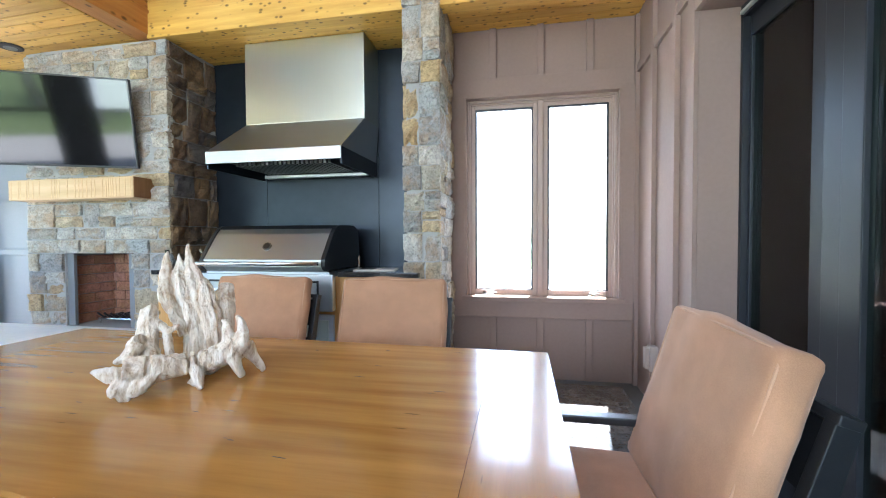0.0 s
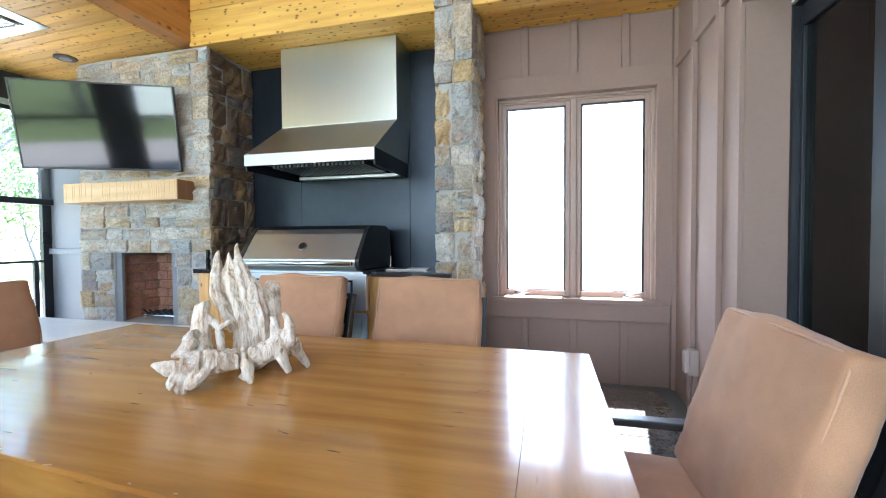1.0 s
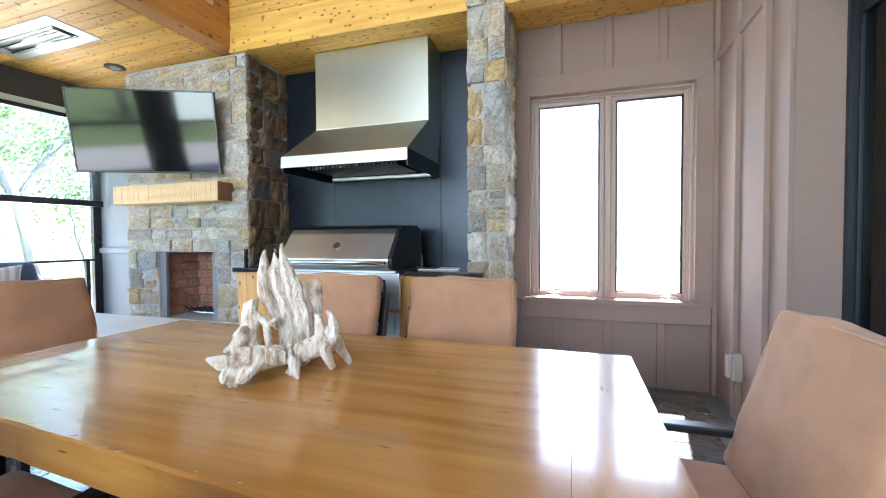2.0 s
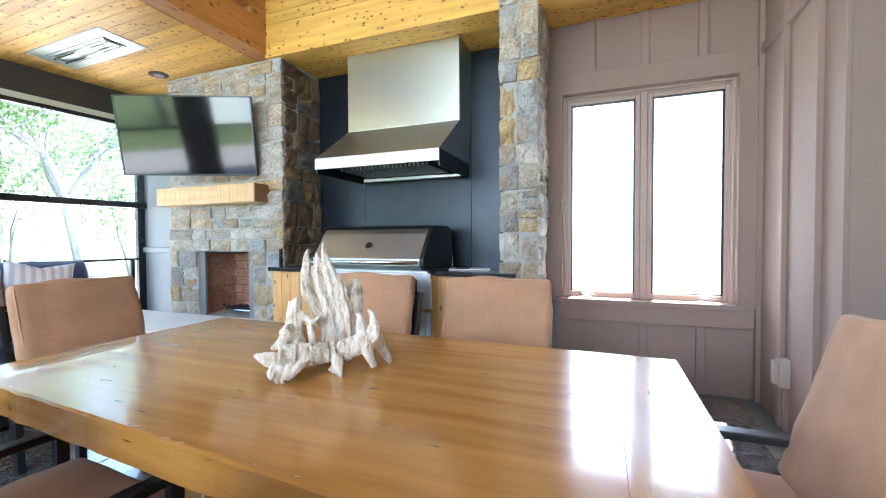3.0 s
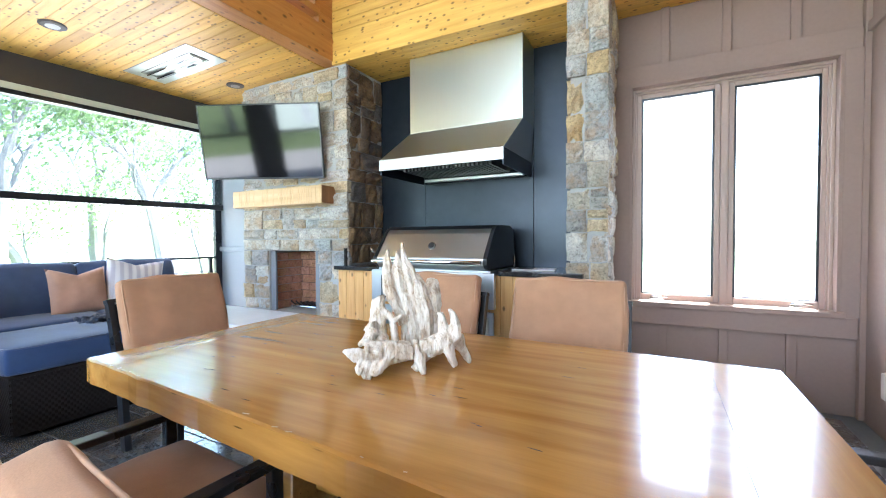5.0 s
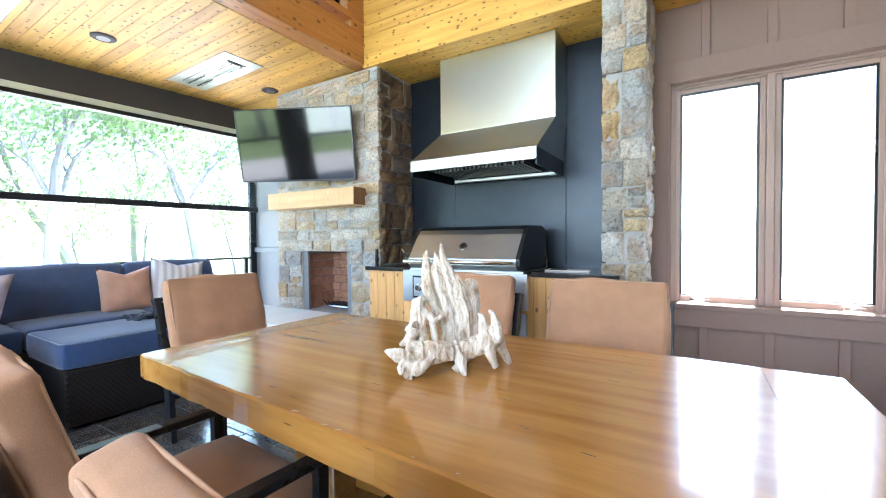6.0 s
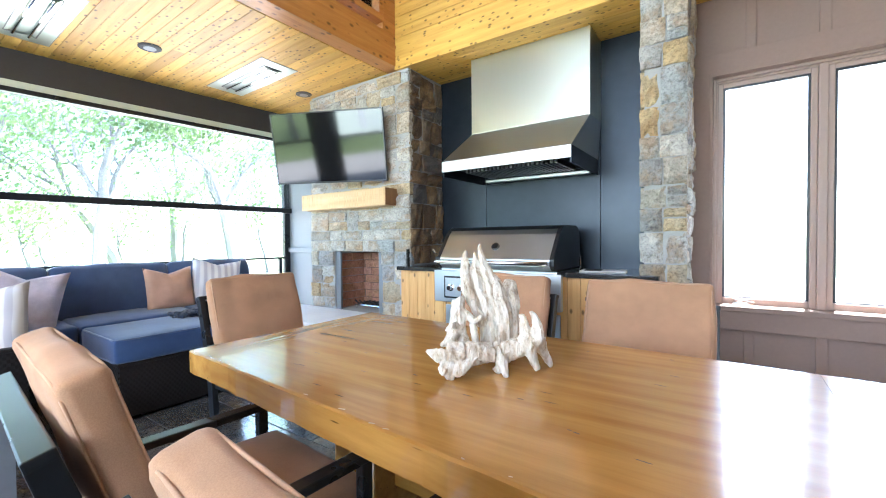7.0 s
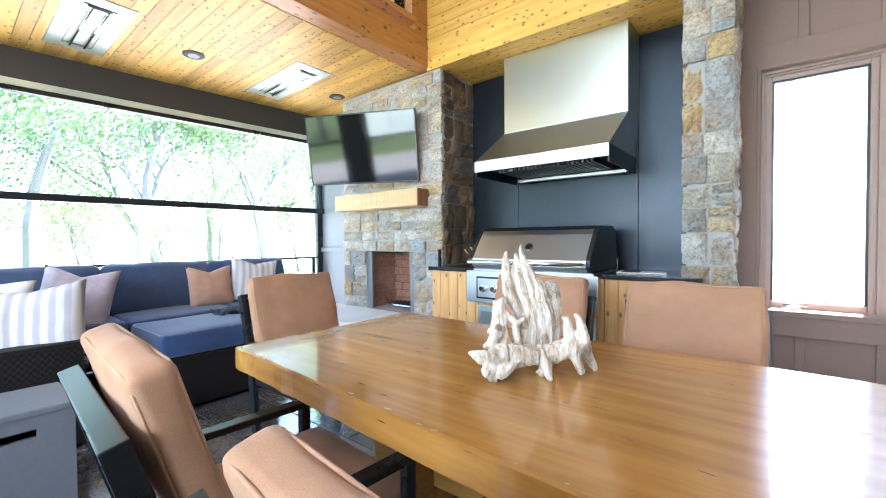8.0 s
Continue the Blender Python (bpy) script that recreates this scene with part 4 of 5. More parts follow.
part("body", bm, M_BLACK, bowl, smooth=False)
for i, (dx, dy) in enumerate(((-0.14, 0.02), (-0.09, -0.05), (-0.11, 0.08))):
    bm = bmesh.new()
    tube(bm, [(0.0, 0, 0.07), (dx * 0.7, dy, 0.12), (dx, dy, 0.135 + i * 0.02)], [0.005, 0.005, 0.011], 8)
    part("utensil", bm, M_CHROME, bowl, "shiny metal handle")

# ---------------------------------------------------------------- television
tv = new("television")
tagged(tv, "large black flat television tilted on a wall arm", "television")
tv.matrix_basis = pose(-3.01, 2.81, 2.107, 0, 0, 24.5) @ pose(0, 0, 0, 11.5, 0, 0)
TW, TH = 0.585, 0.345
part("back", B(-TW, TW, 0.0, 0.035, -TH, TH, bev=0.006), M_BLACK, tv)
part("electronics_box", B(-0.35, 0.35, 0.035, 0.075, -0.28, 0.12, bev=0.01), M_BLACK, tv)
part("screen", B(-TW + 0.012, TW - 0.012, -0.004, 0.0, -TH + 0.016, TH - 0.012), M_SCREEN_TV, tv, "glossy dark screen")
for x0, x1, z0, z1 in ((-TW, TW, TH - 0.012, TH), (-TW, TW, -TH, -TH + 0.016), (-TW, -TW + 0.012, -TH + 0.016, TH - 0.012), (TW - 0.012, TW, -TH + 0.016, TH - 0.012)):
    part("bezel", B(x0, x1, -0.008, 0.0, z0, z1, bev=0.002), M_BLACK, tv)
bm = bmesh.new()
tube(bm, [(0, 0.05, 0), (0.03, 0.16, 0.0), (0.10, 0.28, 0.02)], 0.025, 8)
part("wall_arm", bm, M_BLACK, tv, "black swivel arm")

# ---------------------------------------------------------------- ceiling fittings


def ceil_z(x):
    return CEIL + 0.03 * (x + 2.42)


def heater(x, y):
    e = new("ceiling_heater")
    tagged(e, "flush stainless infrared heater in the cedar ceiling", "heater", "heaters in the ceiling")
    e.matrix_basis = pose(x, y, ceil_z(x), 0, -1.72, 0)
    L, W = 0.50, 0.185
    part("trim_plate", B(-L, L, -W, W, -0.006, -0.001, bev=0.002), M_LAMP_GLASS, e, "polished flush plate")
    bm = bmesh.new()
    box(bm, -L + 0.12, L - 0.12, -0.093, -0.087, -0.012, -0.006)
    box(bm, -L + 0.12, L - 0.12, 0.087, 0.093, -0.012, -0.006)
    box(bm, -L + 0.114, -L + 0.12, -0.093, 0.093, -0.012, -0.006)
    box(bm, L - 0.12, L - 0.114, -0.093, 0.093, -0.012, -0.006)
    part("slot_edge", bm, M_BAFFLE, e, "dark slot edge")
    # wider dark plate behind the trim draws its shadow line
    part("plate_rim", B(-L - 0.006, L + 0.006, -W - 0.006, W + 0.006, -0.003, -0.0005), M_BAFFLE, e, "dark rim drawn as a shadow line")
    part("reflector", B(-L + 0.12, L - 0.12, -0.085, 0.085, -0.010, -0.006), M_LAMP_GLASS, e, "mirror reflector")
    for yy in (-0.045, 0.045):
        bm = bmesh.new()
        tube(bm, [(-L + 0.13, yy, -0.024), (L - 0.13, yy, -0.024)], 0.009, 8)
        part("element", bm, M_CHROME, e, "quartz heating tube", smooth=True)
    for xx in (-L + 0.14, L - 0.14):
        part("bracket", B(xx - 0.008, xx + 0.008, -0.070, 0.070, -0.022, -0.006), M_LAMP_GLASS, e)
    return e


heater(-3.71, 2.43)
heater(-3.85, 0.88)


def downlight(x, y):
    e = new("recessed_light")
    tagged(e, "round recessed light with a bronze trim ring", "downlight", "recessed lights")
    e.matrix_basis = pose(x, y, ceil_z(x), 0, -1.72, 0)
    bm = bmesh.new()
    tube(bm, [(0, 0, 0), (0, 0, -0.006), (0, 0, -0.012)], [0.085, 0.085, 0.07], 28)
    part("trim_ring", bm, M_HEADER, e, "dark bronze ring")
    bm = bmesh.new()
    tube(bm, [(0, 0, -0.0125), (0, 0, -0.0145)], 0.045, 24)
    part("lens", bm, M_BAFFLE, e, "dull grey lens")


downlight(-3.66, 3.02)
downlight(-3.75, 1.57)

# ---------------------------------------------------------------- retractable screen, rail
screen = thing("roll_screen", "retractable insect screen, partly lowered, with a black bottom bar", "screen")
BAR_Z = 1.58
mesh_ob = part("mesh", west(B(-0.062, -0.060, -6.3, 0.06, BAR_Z, 2.45)), M_MESH, screen, "fine grey insect mesh")
mesh_ob.visible_shadow = False
part("bottom_bar", west(B(-0.085, -0.04, -6.3, 0.06, BAR_Z - 0.03, BAR_Z + 0.035, bev=0.006)), M_BLACK, screen, "black weighted bar")
rail = thing("railing", "thin black metal railing with slender posts", "railing")
part("top_rail", west(B(-0.20, -0.15, -6.3, 0.02, 0.955, 0.98, bev=0.004)), M_BLACK, rail)
for y in (-0.04, -1.9, -3.8, -5.7):
    part("post", west(B(-0.195, -0.155, y - 0.02, y + 0.02, -0.05, 0.955)), M_BLACK, rail)
for z in (0.2, 0.35, 0.5, 0.65, 0.8):
    bm = bmesh.new()
    tube(bm, [(-0.175, -6.3, z), (-0.175, 0.0, z)], 0.003, 6)
    part("cable", west(bm), M_CHROME, rail, "thin steel cable")

# ---------------------------------------------------------------- dining table
table = thing("dining_table", "thick honey-varnished pine dining table with worn edges", "table")
TZ = 0.745
TX0, TX1, BREAD = -1.565, 0.685, 0.205


def front_edge(x):
    """The near side runs slightly out of square."""
    return 0.778 - 0.068 * x


def back_edge(x):
    return 1.895 - 0.025 * x


def plank_slab(x0, x1, f0, f1, seed):
    """One plank of the top between two shares of the table's depth, with a slightly worn outline."""
    bm = bmesh.new()
    n = 26
    top, bot = [], []
    for side in (0, 1):
        f = f0 if side == 0 else f1
        rowt, rowb = [], []
        for i in range(n + 1):
            x = x0 + (x1 - x0) * i / n
            a, c = front_edge(x), back_edge(x)
            y = a + (c - a) * f
            outer = f in (0.0, 1.0)
            worn = noise.noise(Vector((x * 11, f * 9, seed))) * (0.006 if outer else 0.0)
            rowt.append(bm.verts.new((x, y + worn, TZ - (0.003 + abs(worn) * 0.5 if outer else 0.0))))
            rowb.append(bm.verts.new((x, y + worn * 1.4, TZ - 0.087)))
        top.append(rowt), bot.append(rowb)
    inner = [[], []]
    for side, f in ((0, f0), (1, f1)):
        outer = f in (0.0, 1.0)
        s = 1 if side == 0 else -1
        for v in top[side]:
            inner[side].append(bm.verts.new((v.co.x, v.co.y + s * (0.009 if outer else 0.0012), TZ)))
    for i in range(n):
        bm.faces.new((inner[0][i], inner[0][i + 1], inner[1][i + 1], inner[1][i]))
        for side in (0, 1):
            bm.faces.new((top[side][i], top[side][i + 1], inner[side][i + 1], inner[side][i]))
            bm.faces.new((top[side][i], top[side][i + 1], bot[side][i + 1], bot[side][i]))
        bm.faces.new((bot[0][i], bot[0][i + 1], bot[1][i + 1], bot[1][i]))
    for i in (0, n):
        bm.faces.new((bot[0][i], top[0][i], inner[0][i], inner[1][i], top[1][i], bot[1][i]))
    return bm


shares = [0.0, 0.13, 0.27, 0.42, 0.56, 0.70, 0.85, 1.0]
for k, (f0, f1) in enumerate(zip(shares, shares[1:])):
    part("plank", plank_slab(TX0 + BREAD + 0.001, TX1 - BREAD - 0.001, f0, f1, k), M_TABLE, table)
part("breadboard_end", plank_slab(TX0, TX0 + BREAD, 0.0, 1.0, 31), M_TABLE_END, table, "cross-grain end board")
part("breadboard_end", plank_slab(TX1 - BREAD, TX1, 0.0, 1.0, 47), M_TABLE_END, table, "cross-grain end board")
for k in range(16):
    x = TX0 + 0.03 + rng.random() ** 1.5 * 1.5
    c = B(-rng.uniform(0.003, 0.012), rng.uniform(0.003, 0.010), -rng.uniform(0.001, 0.003), rng.uniform(0.001, 0.002), -0.002, 0.0006)
    chip = part("worn_chip", c, M_MANTEL, table, "pale chip in the varnish")
    chip.matrix_basis = pose(x, front_edge(x) + rng.uniform(0.006, 0.02), TZ, 0, 0, rng.uniform(-20, 20))
for k in range(16):
    x, f, ln = rng.uniform(-1.3, 0.4), rng.uniform(0.06, 0.94), rng.uniform(0.006, 0.020)
    y = front_edge(x) + (back_edge(x) - front_edge(x)) * f
    bm = bmesh.new()
    low = [bm.verts.new((ln * math.cos(i * math.tau / 8), 0.0012 * math.sin(i * math.tau / 8) * rng.uniform(0.5, 1.4), -0.003)) for i in range(8)]
    top = [bm.verts.new((v.co.x, v.co.y, 0.0005)) for v in low]
    bm.faces.new(top), bm.faces.new(low[::-1])
    for i in range(8):
        bm.faces.new((low[i], low[(i + 1) % 8], top[(i + 1) % 8], top[i]))
    part("crack", bm, M_DARK, table, "dark grain check").matrix_basis = pose(x, y, TZ, 0, 0, rng.uniform(-9, 3))
for y in (1.02, 1.68):
    part("apron", B(-1.0, 0.15, y - 0.03, y + 0.03, 0.55, 0.658), M_TABLE, table)
for x in (-0.95, 0.10):
    part("leg", B(x - 0.11, x + 0.11, 1.20, 1.50, 0.09, 0.56, bev=0.01), M_TABLE, table)
    part("foot", B(x - 0.09, x + 0.09, 0.98, 1.72, 0.03, 0.11, bev=0.012), M_TABLE, table)
    part("bearer", B(x - 0.07, x + 0.07, 0.98, 1.72, 0.56, 0.658, bev=0.008), M_TABLE, table)
part("stretcher", B(-0.84, -0.01, 1.31, 1.39, 0.22, 0.36, bev=0.008), M_TABLE, table)

# ---------------------------------------------------------------- driftwood
drift = bmesh.new()
GRAIN = 1.3


def strand(pts, radii, seed, flute=0.30, flat=0.9, sides=22):
    """One limb of the root: a smooth tapered run with grooves along its grain."""
    pts = [Vector(p) for p in pts]
    n = len(pts)
    run, rad = [], []
    for k in range(n - 1):
        p0, p1, p2, p3 = pts[max(k - 1, 0)], pts[k], pts[k + 1], pts[min(k + 2, n - 1)]
        for i in range(7):
            f = i / 7
            q = 0.5 * (2 * p1 + (p2 - p0) * f + (2 * p0 - 5 * p1 + 4 * p2 - p3) * f * f + (3 * p1 - p0 - 3 * p2 + p3) * f ** 3)
            run.append(q + Vector((noise.noise(q * 21 + Vector((seed, 0, 0))), noise.noise(q * 21 + Vector((0, seed, 0))), 0)) * 0.006)
            rad.append(radii[k] + (radii[k + 1] - radii[k]) * f)
    run.append(pts[-1]), rad.append(radii[-1])
    rings = []
    side = Vector((0.77, 0.64, 0.0))
    for i, p in enumerate(run):
        d = (run[min(i + 1, len(run) - 1)] - run[max(i - 1, 0)]).normalized()
        s = (side - d * side.dot(d))
        s = s.normalized() if s.length > 0.1 else d.orthogonal().normalized()
        w = d.cross(s)
        ring = []
        for k in range(sides):
            a = math.tau * k / sides
            g = 1 + flute * noise.noise(Vector((math.cos(a) * 2.6 + seed * 3, math.sin(a) * 2.6, i * 0.045)))
            ring.append(drift.verts.new(p + (s * math.cos(a) + w * math.sin(a) * flat) * rad[i] * g))
        rings.append(ring)
    for a, c in zip(rings, rings[1:]):
        for k in range(sides):
            drift.faces.new((a[k], a[(k + 1) % sides], c[(k + 1) % sides], c[k]))
    drift.faces.new(rings[0][::-1]), drift.faces.new(rings[-1])


# upright slab of strands, split into points at the top and torn along its right flank
strand([(-0.105, 0.115, 0.15), (-0.138, 0.075, 0.225), (-0.168, 0.085, 0.30), (-0.188, 0.112, 0.36), (-0.193, 0.128, 0.405)], [0.012, 0.020, 0.021, 0.014, 0.002], 1)
strand([(-0.105, 0.10, 0.14), (-0.128, 0.058, 0.228)], [0.022, 0.008], 2)
strand([(-0.075, 0.115, 0.02), (-0.098, 0.12, 0.17), (-0.135, 0.115, 0.28), (-0.155, 0.13, 0.35), (-0.160, 0.139, 0.398)], [0.034, 0.034, 0.027, 0.014, 0.002], 3, 0.4)
strand([(-0.065, 0.14, 0.02), (-0.08, 0.14, 0.19), (-0.120, 0.15, 0.31), (-0.150, 0.168, 0.38), (-0.160, 0.175, 0.428)], [0.038, 0.037, 0.031, 0.013, 0.002], 4, 0.4)
strand([(-0.055, 0.15, 0.02), (-0.06, 0.15, 0.17), (-0.088, 0.158, 0.27), (-0.096, 0.165, 0.315)], [0.040, 0.040, 0.028, 0.006], 5, 0.4)
strand([(-0.05, 0.165, 0.02), (-0.048, 0.18, 0.15), (-0.060, 0.215, 0.235), (-0.072, 0.25, 0.285)], [0.036, 0.040, 0.034, 0.018], 6, 0.4)
strand([(-0.058, 0.185, 0.20), (-0.030, 0.205, 0.215), (-0.022, 0.215, 0.200)], [0.026, 0.015, 0.004], 7)
strand([(-0.045, 0.175, 0.10), (-0.030, 0.180, 0.155), (-0.018, 0.188, 0.178)], [0.024, 0.014, 0.003], 8)
strand([(-0.045, 0.18, 0.07), (-0.022, 0.19, 0.115), (-0.012, 0.196, 0.140)], [0.026, 0.011, 0.002], 9)
# blunt stub with a curling twig
strand([(-0.105, -0.045, 0.05), (-0.142, -0.010, 0.13), (-0.155, 0.010, 0.195), (-0.161, 0.022, 0.240)], [0.046, 0.033, 0.026, 0.022], 10)
strand([(-0.145, 0.015, 0.205), (-0.112, 0.022, 0.175), (-0.095, 0.026, 0.163), (-0.074, 0.034, 0.182)], [0.012, 0.013, 0.011, 0.004], 11, 0.15)
strand([(-0.110, 0.026, 0.175), (-0.092, 0.022, 0.12), (-0.075, 0.018, 0.06)], [0.011, 0.014, 0.016], 12)
strand([(-0.130, -0.050, 0.135), (-0.128, -0.080, 0.115), (-0.137, -0.112, 0.103)], [0.024, 0.016, 0.006], 13)
strand([(-0.125, -0.045, 0.155), (-0.150, -0.045, 0.150), (-0.160, -0.060, 0.138)], [0.020, 0.010, 0.003], 14)
# curved base log
strand([(-0.122, -0.105, 0.080), (-0.068, -0.055, 0.075), (-0.012, 0.015, 0.070), (0.040, 0.055, 0.083), (0.088, 0.092, 0.108)], [0.036, 0.043, 0.036, 0.034, 0.040], 15, 0.22)
# splayed foot
strand([(-0.105, -0.095, 0.062), (-0.140, -0.125, 0.072), (-0.176, -0.147, 0.090)], [0.026, 0.022, 0.005], 16, flat=0.5)
strand([(-0.100, -0.095, 0.060), (-0.104, -0.118, 0.030), (-0.100, -0.124, 0.003)], [0.030, 0.026, 0.012], 17, flat=0.55)
strand([(-0.115, -0.110, 0.055), (-0.114, -0.138, 0.035), (-0.115, -0.150, 0.024)], [0.024, 0.018, 0.006], 18, flat=0.6)
strand([(-0.060, -0.075, 0.060), (-0.075, -0.105, 0.032), (-0.083, -0.118, 0.018)], [0.024, 0.018, 0.008], 19)
# claw with two prongs, its hollow and its feet
strand([(0.075, 0.082, 0.10), (0.062, 0.085, 0.145), (0.054, 0.087, 0.180), (0.044, 0.086, 0.190)], [0.032, 0.018, 0.011, 0.006], 20, 0.15)
strand([(0.095, 0.095, 0.11), (0.097, 0.103, 0.150), (0.082, 0.112, 0.182), (0.068, 0.118, 0.197)], [0.034, 0.018, 0.012, 0.007], 21, 0.15)
strand([(0.092, 0.09, 0.10), (0.115, 0.088, 0.125), (0.121, 0.086, 0.148)], [0.026, 0.014, 0.005], 22)
strand([(0.090, 0.12, 0.10), (0.103, 0.155, 0.055), (0.111, 0.183, 0.006)], [0.030, 0.016, 0.011], 23)
strand([(0.080, 0.075, 0.085), (0.095, 0.080, 0.045), (0.106, 0.090, 0.012)], [0.028, 0.014, 0.008], 24)
strand([(0.010, 0.015, 0.060), (0.024, 0.000, 0.030), (0.036, -0.010, 0.006)], [0.026, 0.014, 0.009], 25)
strand([(-0.005, 0.03, 0.050), (0.000, 0.020, 0.020), (-0.012, 0.010, 0.008)], [0.022, 0.018, 0.012], 26)
strand([(-0.05, 0.13, 0.03), (0.0, 0.07, 0.05)], [0.035, 0.03], 27)
for v in drift.verts:
    v.co.z /= GRAIN
driftwood = solid("driftwood", drift, M_DRIFT, "bleached twisted driftwood root standing on the dining table", "driftwood", smooth=True)
driftwood.matrix_basis = pose(-0.38, 1.30, TZ - 0.001) @ Matrix.Diagonal((1, 1, GRAIN, 1))
rm = driftwood.modifiers.new("merge", "REMESH")
rm.mode, rm.voxel_size, rm.use_smooth_shade = "VOXEL", 0.0028, True
for nm, size, amount in (("gnarl", 0.045, 0.009), ("ridge", 0.010, 0.0045)):
    tx = bpy.data.textures.new(nm, "CLOUDS")
    tx.noise_scale, tx.noise_depth = size, 3
    dm = driftwood.modifiers.new(nm, "DISPLACE")
    dm.texture, dm.strength, dm.mid_level, dm.texture_coords = tx, amount, 0.52, "LOCAL"

# ---------------------------------------------------------------- dining chairs: seat faces +y, back at -y


def chair():
    e = thing("dining_chair", "black metal armchair with tan cushions at the table", "chair", "chairs round the table")
    W = 0.315
    lean = radians(16.5)
    for sx in (-1, 1):
        x0, x1 = sorted((sx * W, sx * (W - 0.032)))
        part("leg", B(x0, x1, 0.315, 0.352, 0, 0.515, bev=0.004), M_BLACK, e)
        bm = bmesh.new()
        prism(bm, [(-0.21, 0.0), (-0.160, 0.0), (-0.190, 0.40), (-0.318, 0.81), (-0.362, 0.795), (-0.250, 0.40)], 0, x0, x1, bev=0.003)
        part("rear_post", bm, M_BLACK, e)
        part("arm", B(*sorted((sx * (W + 0.006), sx * (W - 0.045))), -0.235, 0.358, 0.515, 0.540, bev=0.005), M_BLACK, e)
        part("side_rail", B(x0, x1, -0.15, 0.29, 0.30, 0.335), M_BLACK, e)
    bm = B(-W - 0.004, W + 0.004, -0.034, 0.012, -0.011, 0.011, bev=0.004)
    bmesh.ops.transform(bm, matrix=pose(0, -0.331, 0.812, math.degrees(lean), 0, 0), verts=bm.verts)
    part("top_rail", bm, M_BLACK, e)
    part("seat_frame", B(-W + 0.03, W - 0.03, -0.15, 0.31, 0.305, 0.335, bev=0.003), M_BLACK, e)
    for z0, z1 in ((0.42, 0.47), (0.53, 0.58), (0.64, 0.795)):
        m = pose(0, -0.222 - 0.2875 * ((z0 + z1) / 2 - 0.40), (z0 + z1) / 2, math.degrees(lean), 0, 0)
        k = (z1 - z0) / 2
        bm = B(-W + 0.033, W - 0.033, -0.010, 0.008, -k, k, bev=0.003)
        bmesh.ops.transform(bm, matrix=m, verts=bm.verts)
        part("back_slat", bm, M_BLACK, e)
    bm = soft_box(bmesh.new(), 0.275, 0.275, 0.052, 0.03, puff=0.012, wrinkle=0.006, seed=3, at=pose(0, 0.105, 0.387))
    part("seat", bm, M_TANSEAT, e, "tan seat cushion", smooth=True)
    at = pose(0, -0.21, 0.676, math.degrees(lean), 0, 0)
    back = part("backrest", soft_box(bmesh.new(), 0.287, 0.042, 0.260, 0.020, puff=0.014, wrinkle=0.009, seed=8, n=14, at=at), M_TAN, e, "tan back cushion", smooth=True)
    for sy in (-0.0365, 0.0365):
        loop = []
        for i in range(97):
            a = math.tau * i / 96
            ca, sa = math.cos(a), math.sin(a)
            k = (abs(ca) ** 22 + abs(sa) ** 22) ** (-1 / 22)
            loop.append(at @ Vector((0.2815 * ca * k, sy, 0.2545 * sa * k)))
        bm = bmesh.new()
        tube(bm, loop, 0.0036, 6, closed=False)
        part("piping", bm, M_PIPING, back, "stitched edge piping", smooth=True)
    return e


first = chair()
first.matrix_basis = pose(-0.955, 0.640, FLOOR, 0, 0, -4)
near = copy_thing(first, pose(-0.060, 0.600, FLOOR, 0, 0, -6.5))
for piece in near.children:
    if piece.name.startswith("backrest"):
        piece.matrix_basis = pose(0, 0.011, -0.036)
for x, y, rz in ((-0.925, 2.19, 180), (-0.10, 2.17, 182), (-2.07, 1.615, -91), (0.845, 1.449, 90.4)):
    copy_thing(first, pose(x, y, FLOOR, 0, 0, rz))

# ---------------------------------------------------------------- sofa, ottoman, pillows
sofa = thing("sectional_sofa", "navy outdoor sectional sofa on a dark wicker base", "sofa")


def wicker(parent, x0, x1, y0, y1, z0, z1, faces, name="wicker_base"):
    """A woven base: a dark core with staggered strands that stand proud of it."""
    core = part(name, B(x0 + 0.012, x1 - 0.012, y0 + 0.012, y1 - 0.012, z0, z1), M_WICKER, parent, "dark woven resin wicker")
    bm = bmesh.new()
    step, hgt = 0.030, 0.016
    for face in faces:
        a, c = (y0, y1) if face in "+x-x" and face[1] == "x" else (x0, x1)
        rows = int((z1 - z0) / (hgt * 1.1))
        for j in range(rows):
            z = z0 + (j + 0.5) * (z1 - z0) / rows
            u = a + (step / 2 if j % 2 else 0)
            while u < c - step * 0.6:
                d0, d1, d2 = 0.006, 0.0042, 0.006
                p = [(u, d0), (u + step * 0.5, d1), (u + step * 0.95, d2)]
                lo, hi = [], []
                for uu, d in p:
                    uu = min(uu, c)
                    if face == "+x":
                        q = (x1 - d, uu)
                    elif face == "-x":
                        q = (x0 + d, uu)
                    elif face == "+y":
                        q = (uu, y1 - d)
                    else:
                        q = (uu, y0 + d)
                    lo.append(bm.verts.new((*q, z - hgt / 2)))
                    hi.append(bm.verts.new((*q, z + hgt / 2)))
                for i in range(2):
                    bm.faces.new((lo[i], lo[i + 1], hi[i + 1], hi[i]))
                u += step
    tagged(part("wicker_weave", bm, M_WICKER, core), kind="stuff")
    part("top_edge", B(x0 - 0.004, x1 + 0.004, y0 - 0.004, y1 + 0.004, z1, z1 + 0.022, bev=0.008), M_WICKER, core)
    return core


SZ = 0.56
wicker(sofa, -4.46, -3.80, 0.95, 2.75, 0.06, 0.38, ["+x", "+y"])
wicker(sofa, -4.46, -2.88, -0.10, 0.62, 0.06, 0.38, ["+y"])
wicker(sofa, -2.96, -2.84, -0.12, 0.64, 0.06, 0.615, ["+x", "+y"], "wicker_arm")
